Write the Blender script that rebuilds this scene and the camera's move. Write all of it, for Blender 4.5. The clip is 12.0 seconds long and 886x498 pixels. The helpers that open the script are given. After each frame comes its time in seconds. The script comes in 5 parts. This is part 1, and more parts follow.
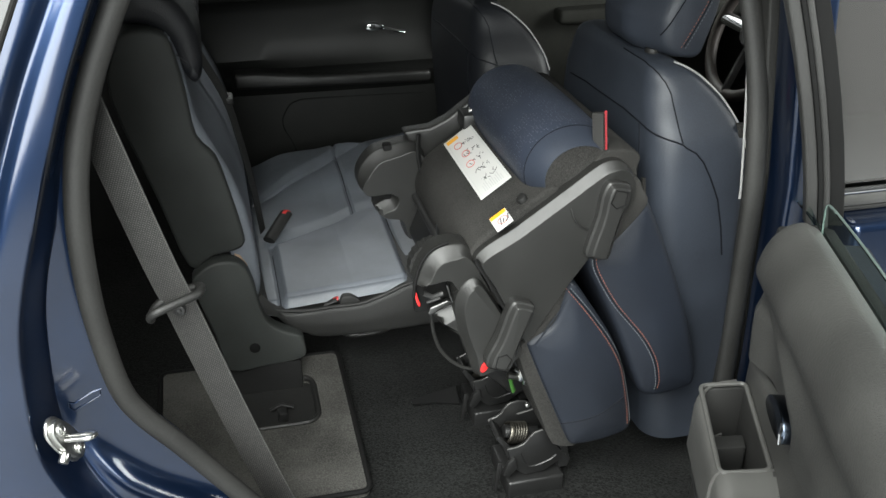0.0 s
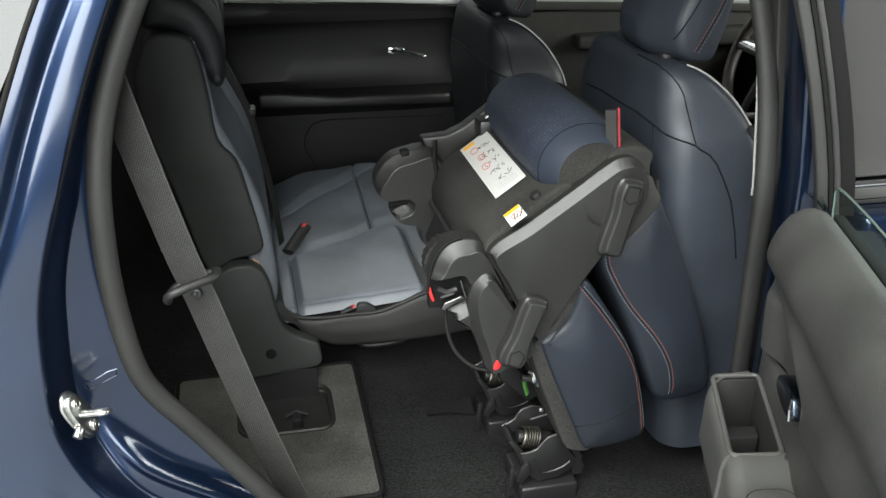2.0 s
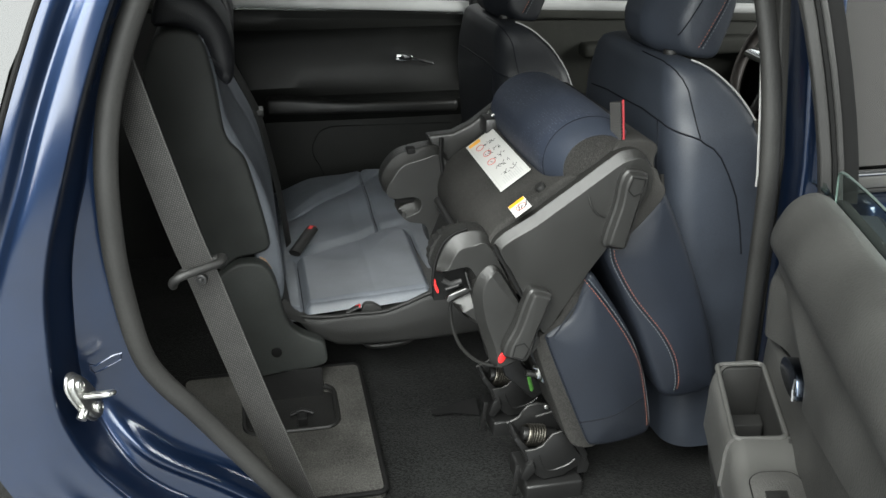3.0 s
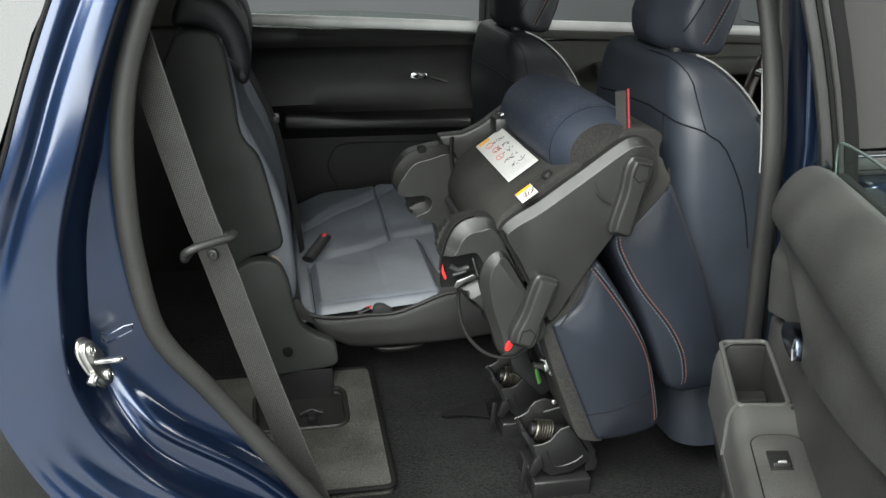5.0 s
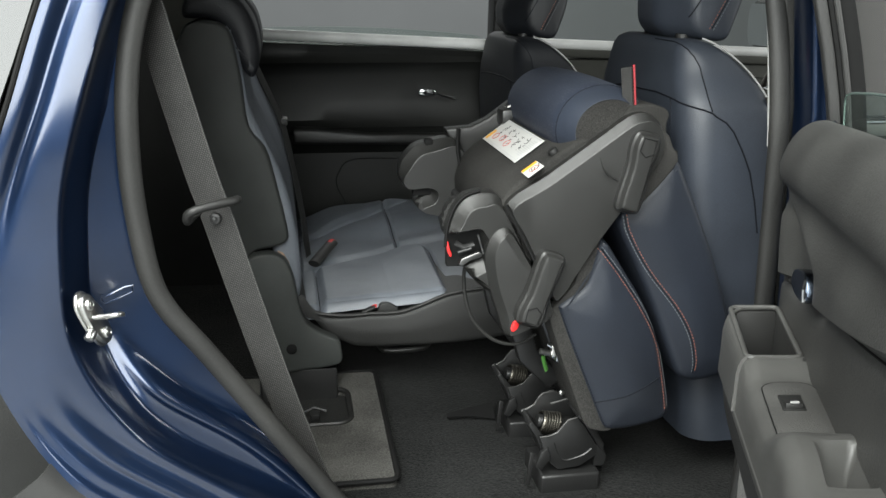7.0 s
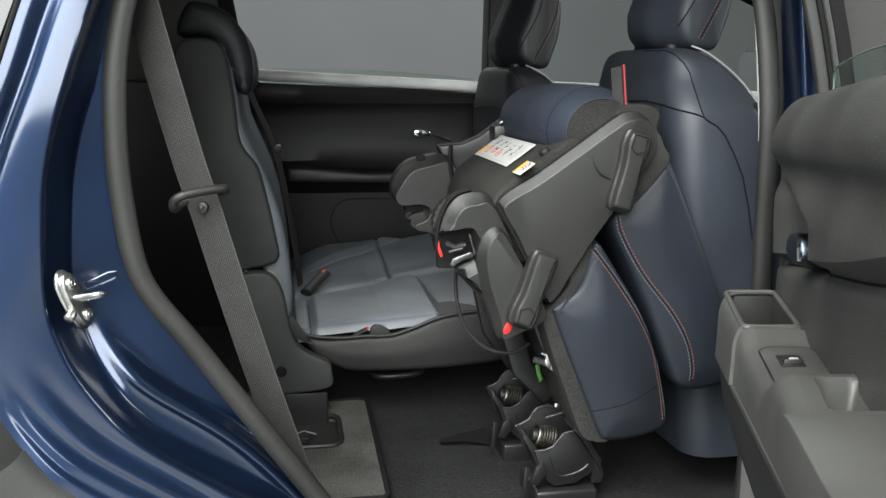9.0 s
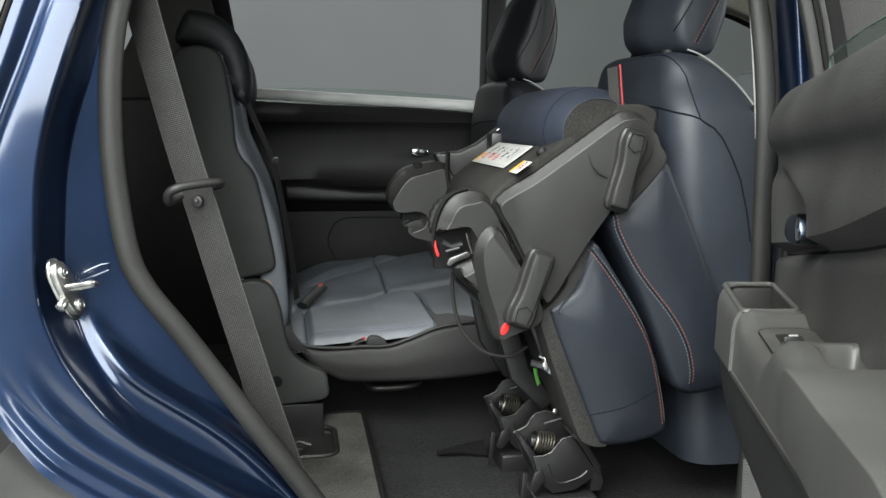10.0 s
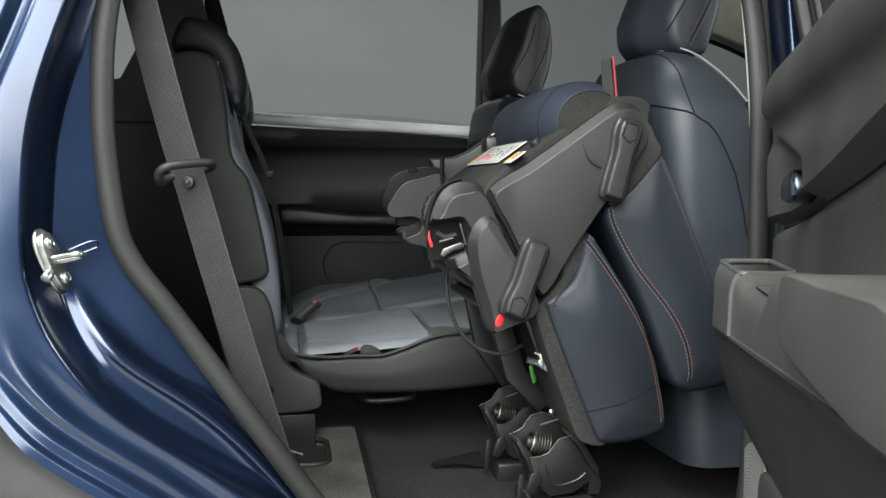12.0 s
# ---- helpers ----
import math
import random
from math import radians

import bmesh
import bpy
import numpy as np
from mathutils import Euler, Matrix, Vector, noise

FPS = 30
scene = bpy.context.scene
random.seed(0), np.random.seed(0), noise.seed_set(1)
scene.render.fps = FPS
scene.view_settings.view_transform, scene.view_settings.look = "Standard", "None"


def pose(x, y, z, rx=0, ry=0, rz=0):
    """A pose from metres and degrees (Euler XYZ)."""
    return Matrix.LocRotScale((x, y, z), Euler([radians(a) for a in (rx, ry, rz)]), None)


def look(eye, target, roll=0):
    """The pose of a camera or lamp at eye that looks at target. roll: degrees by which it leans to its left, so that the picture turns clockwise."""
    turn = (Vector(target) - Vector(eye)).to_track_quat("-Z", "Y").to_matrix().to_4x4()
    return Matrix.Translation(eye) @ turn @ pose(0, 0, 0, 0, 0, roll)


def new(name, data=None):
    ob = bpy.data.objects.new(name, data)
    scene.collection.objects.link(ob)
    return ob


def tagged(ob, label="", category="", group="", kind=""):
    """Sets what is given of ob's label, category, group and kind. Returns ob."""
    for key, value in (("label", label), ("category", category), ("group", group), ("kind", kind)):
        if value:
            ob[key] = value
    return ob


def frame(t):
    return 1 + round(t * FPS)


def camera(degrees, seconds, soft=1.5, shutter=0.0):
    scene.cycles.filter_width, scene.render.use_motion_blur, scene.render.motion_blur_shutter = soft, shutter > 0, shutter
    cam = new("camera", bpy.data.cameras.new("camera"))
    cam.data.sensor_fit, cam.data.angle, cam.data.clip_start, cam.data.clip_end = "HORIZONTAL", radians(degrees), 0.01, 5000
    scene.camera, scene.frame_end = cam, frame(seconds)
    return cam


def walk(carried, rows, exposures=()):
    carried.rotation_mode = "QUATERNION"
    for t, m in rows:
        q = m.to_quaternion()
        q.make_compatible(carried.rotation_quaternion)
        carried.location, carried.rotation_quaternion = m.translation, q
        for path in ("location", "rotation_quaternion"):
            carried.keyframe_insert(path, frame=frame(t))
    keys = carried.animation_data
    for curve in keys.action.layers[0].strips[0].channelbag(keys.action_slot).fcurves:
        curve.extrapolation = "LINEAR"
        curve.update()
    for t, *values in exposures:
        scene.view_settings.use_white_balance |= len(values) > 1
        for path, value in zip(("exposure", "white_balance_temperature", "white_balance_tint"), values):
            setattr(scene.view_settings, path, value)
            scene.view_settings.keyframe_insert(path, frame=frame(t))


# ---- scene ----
cam = camera(50.0, 12.0)
PATH = [
    (0, (0.25, -1.097, 1.67), (0.678, 0.625, 0.746), 0.3),
    (0.5, (0.249, -1.111, 1.654), (0.667, 0.626, 0.756), 0.2),
    (1, (0.248, -1.128, 1.637), (0.658, 0.624, 0.764), 0.3),
    (1.5, (0.249, -1.144, 1.616), (0.65, 0.622, 0.767), 0.3),
    (2, (0.25, -1.156, 1.592), (0.643, 0.623, 0.768), 0.3),
    (2.5, (0.25, -1.169, 1.567), (0.635, 0.624, 0.768), 0.3),
    (3, (0.252, -1.184, 1.543), (0.63, 0.62, 0.767), 0.3),
    (5, (0.259, -1.249, 1.447), (0.605, 0.603, 0.774), 0.3),
    (5.5, (0.26, -1.258, 1.414), (0.599, 0.605, 0.769), 0.3),
    (6, (0.261, -1.267, 1.377), (0.593, 0.607, 0.762), 0.3),
    (6.5, (0.263, -1.275, 1.34), (0.591, 0.61, 0.759), 0.3),
    (7, (0.264, -1.281, 1.3), (0.594, 0.616, 0.758), 0.4),
    (9, (0.276, -1.296, 1.15), (0.614, 0.642, 0.791), 0.3),
    (9.5, (0.279, -1.297, 1.115), (0.619, 0.649, 0.802), 0.3),
    (10, (0.281, -1.298, 1.079), (0.622, 0.654, 0.807), 0.3),
    (10.5, (0.284, -1.299, 1.045), (0.626, 0.658, 0.811), 0.3),
    (11, (0.286, -1.298, 1.014), (0.63, 0.663, 0.817), 0.3),
    (11.5, (0.289, -1.295, 0.984), (0.633, 0.668, 0.821), 0.3),
    (12, (0.29, -1.295, 0.955), (0.636, 0.671, 0.82), 0.3),
]
walk(cam, [(t, look(eye, target, roll)) for t, eye, target, roll in PATH])

from mathutils.bvhtree import BVHTree
from mathutils.geometry import delaunay_2d_cdt

# ---- light ----
world = bpy.data.worlds.new("studio_air")
scene.world = world
world.use_nodes = True
world.node_tree.nodes["Background"].inputs["Color"].default_value = (0.55, 0.57, 0.6, 1)
world.node_tree.nodes["Background"].inputs["Strength"].default_value = 0.14


def softbox(name, eye, target, sx, sy, watts, colour=(1, 1, 1)):
    lamp = bpy.data.lights.new(name, "AREA")
    lamp.shape, lamp.size, lamp.size_y, lamp.energy, lamp.color = "RECTANGLE", sx, sy, watts, colour
    ob = new(name, lamp)
    ob.matrix_world = look(eye, target)
    return ob


softbox("studio_softbox_overhead", (-1.1, -2.1, 4.3), (0.3, 0.2, 0.8), 4.4, 3.0, 800, (0.97, 1.0, 0.96))
softbox("studio_softbox_rear", (-1.35, -5.0, 2.75), (-0.4, 0.0, 2.0), 4.0, 3.5, 390, (0.96, 1.0, 0.98))
softbox("studio_softbox_front", (5.5, -1.2, 2.6), (0.6, 0.6, 1.0), 2.6, 2.4, 230, (0.97, 1.0, 0.97))
softbox("studio_softbox_far", (0.6, 4.9, 4.2), (0.5, 2.6, 0.0), 5.0, 2.0, 110, (0.97, 1.0, 0.98))
scene.view_settings.exposure = 0.12

# ---- materials ----


def material(name, colour, rough=0.5, metal=0.0, grain=0.0, grain_size=200.0, bump=0.0, mottle=0.12, mottle_size=6.0, coat=0.0, spec=0.5, sheen=0.0):
    m = bpy.data.materials.new(name)
    m.use_nodes = True
    nodes, links = m.node_tree.nodes, m.node_tree.links
    b = nodes["Principled BSDF"]
    b.inputs["Roughness"].default_value, b.inputs["Metallic"].default_value = rough, metal
    b.inputs["Specular IOR Level"].default_value = spec
    b.inputs["Coat Weight"].default_value, b.inputs["Coat Roughness"].default_value = coat, 0.14
    b.inputs["Coat IOR"].default_value = 1.66
    b.inputs["Sheen Weight"].default_value = sheen
    place = nodes.new("ShaderNodeTexCoord")
    big = nodes.new("ShaderNodeTexNoise")
    big.inputs["Scale"].default_value, big.inputs["Detail"].default_value = mottle_size, 4.0
    links.new(place.outputs["Object"], big.inputs["Vector"])
    fine = nodes.new("ShaderNodeTexNoise")
    fine.inputs["Scale"].default_value, fine.inputs["Detail"].default_value = grain_size, 3.0
    links.new(place.outputs["Object"], fine.inputs["Vector"])
    add = nodes.new("ShaderNodeMath")
    add.operation = "MULTIPLY_ADD"
    links.new(fine.outputs["Fac"], add.inputs[0])
    add.inputs[1].default_value = grain
    links.new(big.outputs["Fac"], add.inputs[2])
    span = nodes.new("ShaderNodeMapRange")
    span.inputs["From Min"].default_value, span.inputs["From Max"].default_value = 0.36 + 0.36 * grain, 0.64 + 0.64 * grain
    span.inputs["To Min"].default_value, span.inputs["To Max"].default_value = 1 - mottle - 0.4 * grain, 1 + mottle + 0.4 * grain
    links.new(add.outputs[0], span.inputs["Value"])
    mix = nodes.new("ShaderNodeVectorMath")
    mix.operation = "SCALE"
    mix.inputs[0].default_value = colour
    links.new(span.outputs["Result"], mix.inputs["Scale"])
    links.new(mix.outputs[0], b.inputs["Base Color"])
    if bump:
        bp = nodes.new("ShaderNodeBump")
        bp.inputs["Strength"].default_value, bp.inputs["Distance"].default_value = bump, 0.002
        links.new(fine.outputs["Fac"], bp.inputs["Height"])
        links.new(bp.outputs[0], b.inputs["Normal"])
    return m


PAINT = material("blue_metallic_paint", (0.0088, 0.0240, 0.0660), rough=0.36, metal=0.88, grain=0.3, grain_size=1500, mottle=0.03, coat=1.0)
BLACK_PLASTIC = material("black_grained_plastic", (0.013, 0.013, 0.0125), rough=0.5, grain=0.3, grain_size=900, bump=0.25, mottle=0.12)
GREY_PLASTIC = material("dark_grey_grained_plastic", (0.016, 0.016, 0.0152), rough=0.36, grain=0.3, grain_size=1100, bump=0.25, mottle=0.08)
LEVER_PLASTIC = material("charcoal_lever_plastic", (0.019, 0.019, 0.0183), rough=0.34, grain=0.3, grain_size=1100, bump=0.2, mottle=0.08)
ARM_PLASTIC = material("satin_grey_plastic", (0.062, 0.0615, 0.0585), rough=0.4, grain=0.3, grain_size=1100, bump=0.2, mottle=0.08)
PILLAR_GREY = material("grey_pillar_plastic", (0.031, 0.0308, 0.030), rough=0.5, grain=0.3, grain_size=900, bump=0.2)
# Darker armrest plastic that holds the shade under the lip and in the cup.
SHADED_ARM = material("shaded_arm_plastic", (0.016, 0.0159, 0.0153), rough=0.5, grain=0.4, grain_size=700, bump=0.3)
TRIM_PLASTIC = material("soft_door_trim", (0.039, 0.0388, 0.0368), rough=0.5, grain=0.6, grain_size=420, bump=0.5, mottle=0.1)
CLADDING = material("rough_grey_cladding", (0.022, 0.022, 0.0215), rough=0.6, grain=0.4, grain_size=800, bump=0.3)
# Near-white base: the shine along the ledges is put into the colour.
LEDGE = material("ledge_shine_grey", (0.62, 0.625, 0.615), rough=0.38, grain=0.2, grain_size=800)
RUBBER = material("seal_rubber", (0.012, 0.0119, 0.011), rough=0.6, grain=0.4, grain_size=260, bump=0.2, mottle=0.3)
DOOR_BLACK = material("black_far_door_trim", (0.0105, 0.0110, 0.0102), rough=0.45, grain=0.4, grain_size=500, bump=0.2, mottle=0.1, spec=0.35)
# Near-black for seam tubes: the shade in stitched folds put into colour.
SEAM = material("shadowed_seam_line", (0.006, 0.007, 0.010), rough=0.7, spec=0.15)
GAP = material("black_gap_rubber", (0.006, 0.006, 0.006), rough=0.75, spec=0.2)
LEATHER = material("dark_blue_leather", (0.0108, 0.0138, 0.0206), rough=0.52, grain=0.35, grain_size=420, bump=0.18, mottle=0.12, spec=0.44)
# Shaded copy of the blue leather for the pad's lower end.
LEATHER_DARK = material("shaded_blue_leather", (0.011, 0.0135, 0.019), rough=0.5, grain=0.35, grain_size=420, bump=0.3)
# Darker copy of the front seat leather: shade on the far seat in colour.
FAR_LEATHER = material("shaded_far_seat_leather", (0.0075, 0.0088, 0.0115), rough=0.5, grain=0.35, grain_size=420, bump=0.3)
# Paler copy of the leather, making up in colour for missing light.
FRONT_LEATHER = material("lit_front_seat_leather", (0.0250, 0.0300, 0.0400), rough=0.50, grain=0.35, grain_size=420, bump=0.18, mottle=0.12)
LEATHER_BAND = material("smooth_blue_band", (0.026, 0.032, 0.046), rough=0.42, grain=0.3, grain_size=420, bump=0.15)
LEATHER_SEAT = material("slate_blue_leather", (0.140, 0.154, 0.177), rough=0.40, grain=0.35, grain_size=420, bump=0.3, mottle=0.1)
CARPET = material("black_needle_carpet", (0.0064, 0.0067, 0.0064), rough=0.95, grain=2.6, grain_size=230, bump=1.0, mottle=0.25, spec=0.15, sheen=0.05)
CARPET_GREY = material("grey_velour_board", (0.070, 0.0685, 0.0635), rough=0.95, grain=0.9, grain_size=330, bump=0.8, mottle=0.15, spec=0.15)
FELT = material("charcoal_felt", (0.030, 0.0292, 0.0276), rough=0.95, grain=1.0, grain_size=500, bump=0.8, mottle=0.15, spec=0.15)
FABRIC_DARK = material("dark_interior_trim", (0.014, 0.0144, 0.0137), rough=0.5, grain=0.4, grain_size=500, bump=0.3, mottle=0.1)
PILLAR_TRIM = material("olive_grey_pillar_trim", (0.042, 0.043, 0.036), rough=0.8, grain=0.5, grain_size=500, bump=0.3)
PILLAR_BEIGE = material("beige_grey_pillar_cloth", (0.15, 0.148, 0.12), rough=0.9, grain=0.5, grain_size=500, bump=0.3)
HEADLINER = material("grey_headliner", (0.30, 0.29, 0.26), rough=0.95, grain=0.6, grain_size=500, bump=0.4)
PANE_EDGE = material("pale_glass_edge", (0.10, 0.13, 0.12), rough=0.3, mottle=0.03)
BROWN_LEATHER = material("worn_brown_black_leather", (0.075, 0.064, 0.058), rough=0.5, grain=0.3, bump=0.2)
CHROME = material("bright_chrome", (0.75, 0.76, 0.78), rough=0.12, metal=1.0, mottle=0.03)
MIRROR_GLASS = material("silvered_mirror", (0.80, 0.82, 0.82), rough=0.02, metal=1.0, mottle=0.02)
STEEL = material("zinc_plated_steel", (0.56, 0.56, 0.54), rough=0.28, metal=1.0, grain=0.3, grain_size=300, mottle=0.12, mottle_size=60)
BLACK_STEEL = material("black_coated_steel", (0.014, 0.014, 0.014), rough=0.36, grain=0.3, grain_size=300, bump=0.1)
# Mottled grey, paler than the black steel, for mount lips and pin.
PALER_STEEL = material("paler_grey_steel", (0.036, 0.036, 0.035), rough=0.45, metal=0.2, grain=0.6, grain_size=250, mottle=0.3, mottle_size=90)
HOOK_STEEL = material("dull_steel", (0.15, 0.15, 0.148), rough=0.4, metal=1.0, mottle=0.2, mottle_size=80)
SPRING = material("bare_spring_steel", (0.16, 0.15, 0.13), rough=0.4, metal=1.0, mottle=0.1)
DARK_RED = material("dark_red_edge", (0.28, 0.018, 0.025), rough=0.6)
RED = material("red_plastic", (0.55, 0.02, 0.02), rough=0.4)
GREEN = material("green_plastic", (0.05, 0.16, 0.03), rough=0.5)
PAPER = material("white_label", (0.52, 0.515, 0.50), rough=0.5, mottle=0.03)
YELLOW = material("orange_yellow_print", (0.72, 0.36, 0.02), rough=0.5, mottle=0.03)
INK = material("black_print", (0.03, 0.03, 0.03), rough=0.5)
INK_GREY = material("grey_print", (0.45, 0.45, 0.45), rough=0.5)
INK_RED = material("red_print", (0.55, 0.12, 0.10), rough=0.5)
ORANGE_THREAD = material("rust_thread", (0.24, 0.085, 0.055), rough=0.7)
BLUE_THREAD = material("slate_thread", (0.13, 0.145, 0.155), rough=0.7)
SHELL_BLACK = material("black_backrest_shell", (0.034, 0.037, 0.035), rough=0.55, grain=0.4, grain_size=700, bump=0.3)
# Pale grey that carries the rim light on pillar edge and seat piping.
PIPING = material("pale_piping", (0.34, 0.34, 0.335), rough=0.5)
STUDIO_BACKDROP = material("studio_grey_backdrop", (0.14, 0.145, 0.15), rough=0.9, mottle=0.05, mottle_size=0.6)
STUDIO_WALL = material("studio_grey_wall", (0.11, 0.113, 0.116), rough=0.9, mottle=0.05, mottle_size=0.6)
STUDIO_FLOOR = material("studio_grey_floor", (0.25, 0.254, 0.258), rough=0.5, mottle=0.05, mottle_size=0.8)


def webbing_material(name, colour, scale):
    m = material(name, colour, rough=0.8, mottle=0.1, mottle_size=30)
    nodes, links = m.node_tree.nodes, m.node_tree.links
    uv = nodes.new("ShaderNodeUVMap")
    brick = nodes.new("ShaderNodeTexBrick")
    brick.inputs["Scale"].default_value = scale
    brick.inputs["Color1"].default_value, brick.inputs["Color2"].default_value = (1, 1, 1, 1), (0.74, 0.74, 0.74, 1)
    brick.inputs["Mortar"].default_value = (0.12, 0.12, 0.12, 1)
    brick.inputs["Mortar Size"].default_value, brick.inputs["Row Height"].default_value, brick.inputs["Brick Width"].default_value = 0.035, 0.16, 0.20
    links.new(uv.outputs[0], brick.inputs["Vector"])
    b = nodes["Principled BSDF"]
    mul = nodes.new("ShaderNodeVectorMath")
    mul.operation = "MULTIPLY"
    links.new(b.inputs["Base Color"].links[0].from_socket, mul.inputs[0])
    links.new(brick.outputs["Color"], mul.inputs[1])
    links.new(mul.outputs[0], b.inputs["Base Color"])
    bp = nodes.new("ShaderNodeBump")
    bp.inputs["Strength"].default_value, bp.inputs["Distance"].default_value = 0.6, 0.001
    links.new(brick.outputs["Color"], bp.inputs["Height"])
    links.new(bp.outputs[0], b.inputs["Normal"])
    return m


WEBBING = webbing_material("grey_belt_webbing", (0.054, 0.0525, 0.050), 58.0)


def glass_material(name, tint, rough=0.0):
    m = bpy.data.materials.new(name)
    m.use_nodes = True
    b = m.node_tree.nodes["Principled BSDF"]
    b.inputs["Base Color"].default_value = (*tint, 1)
    b.inputs["Transmission Weight"].default_value, b.inputs["Roughness"].default_value, b.inputs["IOR"].default_value = 1.0, rough, 1.2
    return m


GLASS = glass_material("tinted_glass", (0.80, 0.88, 0.84))
DOOR_GLASS = glass_material("tinted_door_glass", (0.72, 0.84, 0.79))
DOOR_GLASS.node_tree.nodes["Principled BSDF"].inputs["IOR"].default_value = 1.06
SIDE_GLASS = glass_material("grey_side_glass", (0.70, 0.73, 0.72))
SIDE_GLASS.node_tree.nodes["Principled BSDF"].inputs["IOR"].default_value = 1.06
# The grey base stands in for reflections on the front window.
FRONT_GLASS = material("reflection_grey_front_glass", (0.062, 0.061, 0.059), rough=0.06, mottle=0.04, spec=0.6)
FRONT_GLASS.node_tree.nodes["Principled BSDF"].inputs["IOR"].default_value = 2.6
DARK_GLASS = material("privacy_glass", (0.015, 0.016, 0.016), rough=0.03, mottle=0.02, coat=0.3, spec=0.6)


def perforated():
    m = material("perforated_blue_leather", (0.024, 0.030, 0.046), rough=0.5, grain=0.3, grain_size=420, bump=0.2)
    nodes, links = m.node_tree.nodes, m.node_tree.links
    place = nodes.new("ShaderNodeUVMap")
    cells = nodes.new("ShaderNodeTexVoronoi")
    cells.inputs["Scale"].default_value, cells.inputs["Randomness"].default_value = 210.0, 0.35
    links.new(place.outputs[0], cells.inputs["Vector"])
    lt = nodes.new("ShaderNodeMath")
    lt.operation = "LESS_THAN"
    lt.inputs[1].default_value = 0.18
    links.new(cells.outputs["Distance"], lt.inputs[0])
    patch = nodes.new("ShaderNodeTexNoise")
    patch.inputs["Scale"].default_value = 14.0
    links.new(place.outputs[0], patch.inputs["Vector"])
    some = nodes.new("ShaderNodeMath")
    some.operation = "GREATER_THAN"
    some.inputs[1].default_value = 0.40
    links.new(patch.outputs["Fac"], some.inputs[0])
    both = nodes.new("ShaderNodeMath")
    both.operation = "MULTIPLY"
    links.new(lt.outputs[0], both.inputs[0])
    links.new(some.outputs[0], both.inputs[1])
    b = nodes["Principled BSDF"]
    mix = nodes.new("ShaderNodeMix")
    mix.data_type = "RGBA"
    mix.inputs[6].default_value = (0.024, 0.032, 0.060, 1)
    mix.inputs[7].default_value = (0.15, 0.165, 0.20, 1)
    links.new(b.inputs["Base Color"].links[0].from_socket, mix.inputs[6])
    links.new(both.outputs[0], mix.inputs[0])
    links.new(mix.outputs[2], b.inputs["Base Color"])
    return m


PERFORATED = perforated()


def dotted(name, ground, dots, scale, size, rough=0.5):
    """A sheet with a regular field of small dots."""
    m = material(name, ground, rough=rough, mottle=0.1)
    nodes, links = m.node_tree.nodes, m.node_tree.links
    place = nodes.new("ShaderNodeUVMap")
    cells = nodes.new("ShaderNodeTexVoronoi")
    cells.inputs["Scale"].default_value, cells.inputs["Randomness"].default_value = scale, 0.0
    links.new(place.outputs[0], cells.inputs["Vector"])
    lt = nodes.new("ShaderNodeMath")
    lt.operation = "LESS_THAN"
    lt.inputs[1].default_value = size
    links.new(cells.outputs["Distance"], lt.inputs[0])
    b = nodes["Principled BSDF"]
    mix = nodes.new("ShaderNodeMix")
    mix.data_type = "RGBA"
    mix.inputs[7].default_value = (*dots, 1)
    links.new(b.inputs["Base Color"].links[0].from_socket, mix.inputs[6])
    links.new(lt.outputs[0], mix.inputs[0])
    links.new(mix.outputs[2], b.inputs["Base Color"])
    return m


MESH = dotted("speaker_mesh", (0.30, 0.295, 0.285), (0.012, 0.012, 0.012), 220.0, 0.30)
DARK_CHROME = material("dark_chrome", (0.07, 0.085, 0.11), rough=0.22, metal=1.0)
RIBBED = material("ribbed_switch_plate", (0.066, 0.065, 0.062), rough=0.4, grain=0.6, grain_size=420, bump=0.5)

# ---- shaping helpers ----


def part(name, bm, mat, parent=None, label="", smooth=True, caps=True, crease=38):
    """Links a bmesh as one mesh object; faces of many corners are flat caps."""
    bmesh.ops.recalc_face_normals(bm, faces=bm.faces)
    me = bpy.data.meshes.new(name)
    bm.to_mesh(me)
    bm.free()
    for p in me.polygons:
        p.use_smooth = smooth and not (caps and len(p.vertices) > 6)
    me.materials.append(mat)
    if smooth:
        me.set_sharp_from_angle(angle=radians(crease))
    ob = new(name, me)
    if parent:
        ob.parent = parent
        ob.matrix_parent_inverse = parent.matrix_world.inverted()
    if label:
        ob["label"] = label
    return ob


def thing(name, place, label, category, group="", kind=""):
    ob = new(name)
    ob.matrix_world = Matrix.Translation(place)
    ob.empty_display_size = 0.05
    bpy.context.view_layer.update()
    return tagged(ob, label, category, group, kind)


def smooth_line(pts, n=6, closed=False):
    """Catmull-Rom line through the points."""
    pts = [Vector(p) for p in pts]
    out, k = [], len(pts)
    for i in range(k if closed else k - 1):
        p0, p1, p2, p3 = (pts[(i + d) % k] if closed else pts[min(max(i + d, 0), k - 1)] for d in (-1, 0, 1, 2))
        for j in range(n):
            s = j / n
            out.append(0.5 * (2 * p1 + (p2 - p0) * s + (2 * p0 - 5 * p1 + 4 * p2 - p3) * s * s + (3 * p1 - p0 - 3 * p2 + p3) * s**3))
    if not closed:
        out.append(pts[-1])
    return out


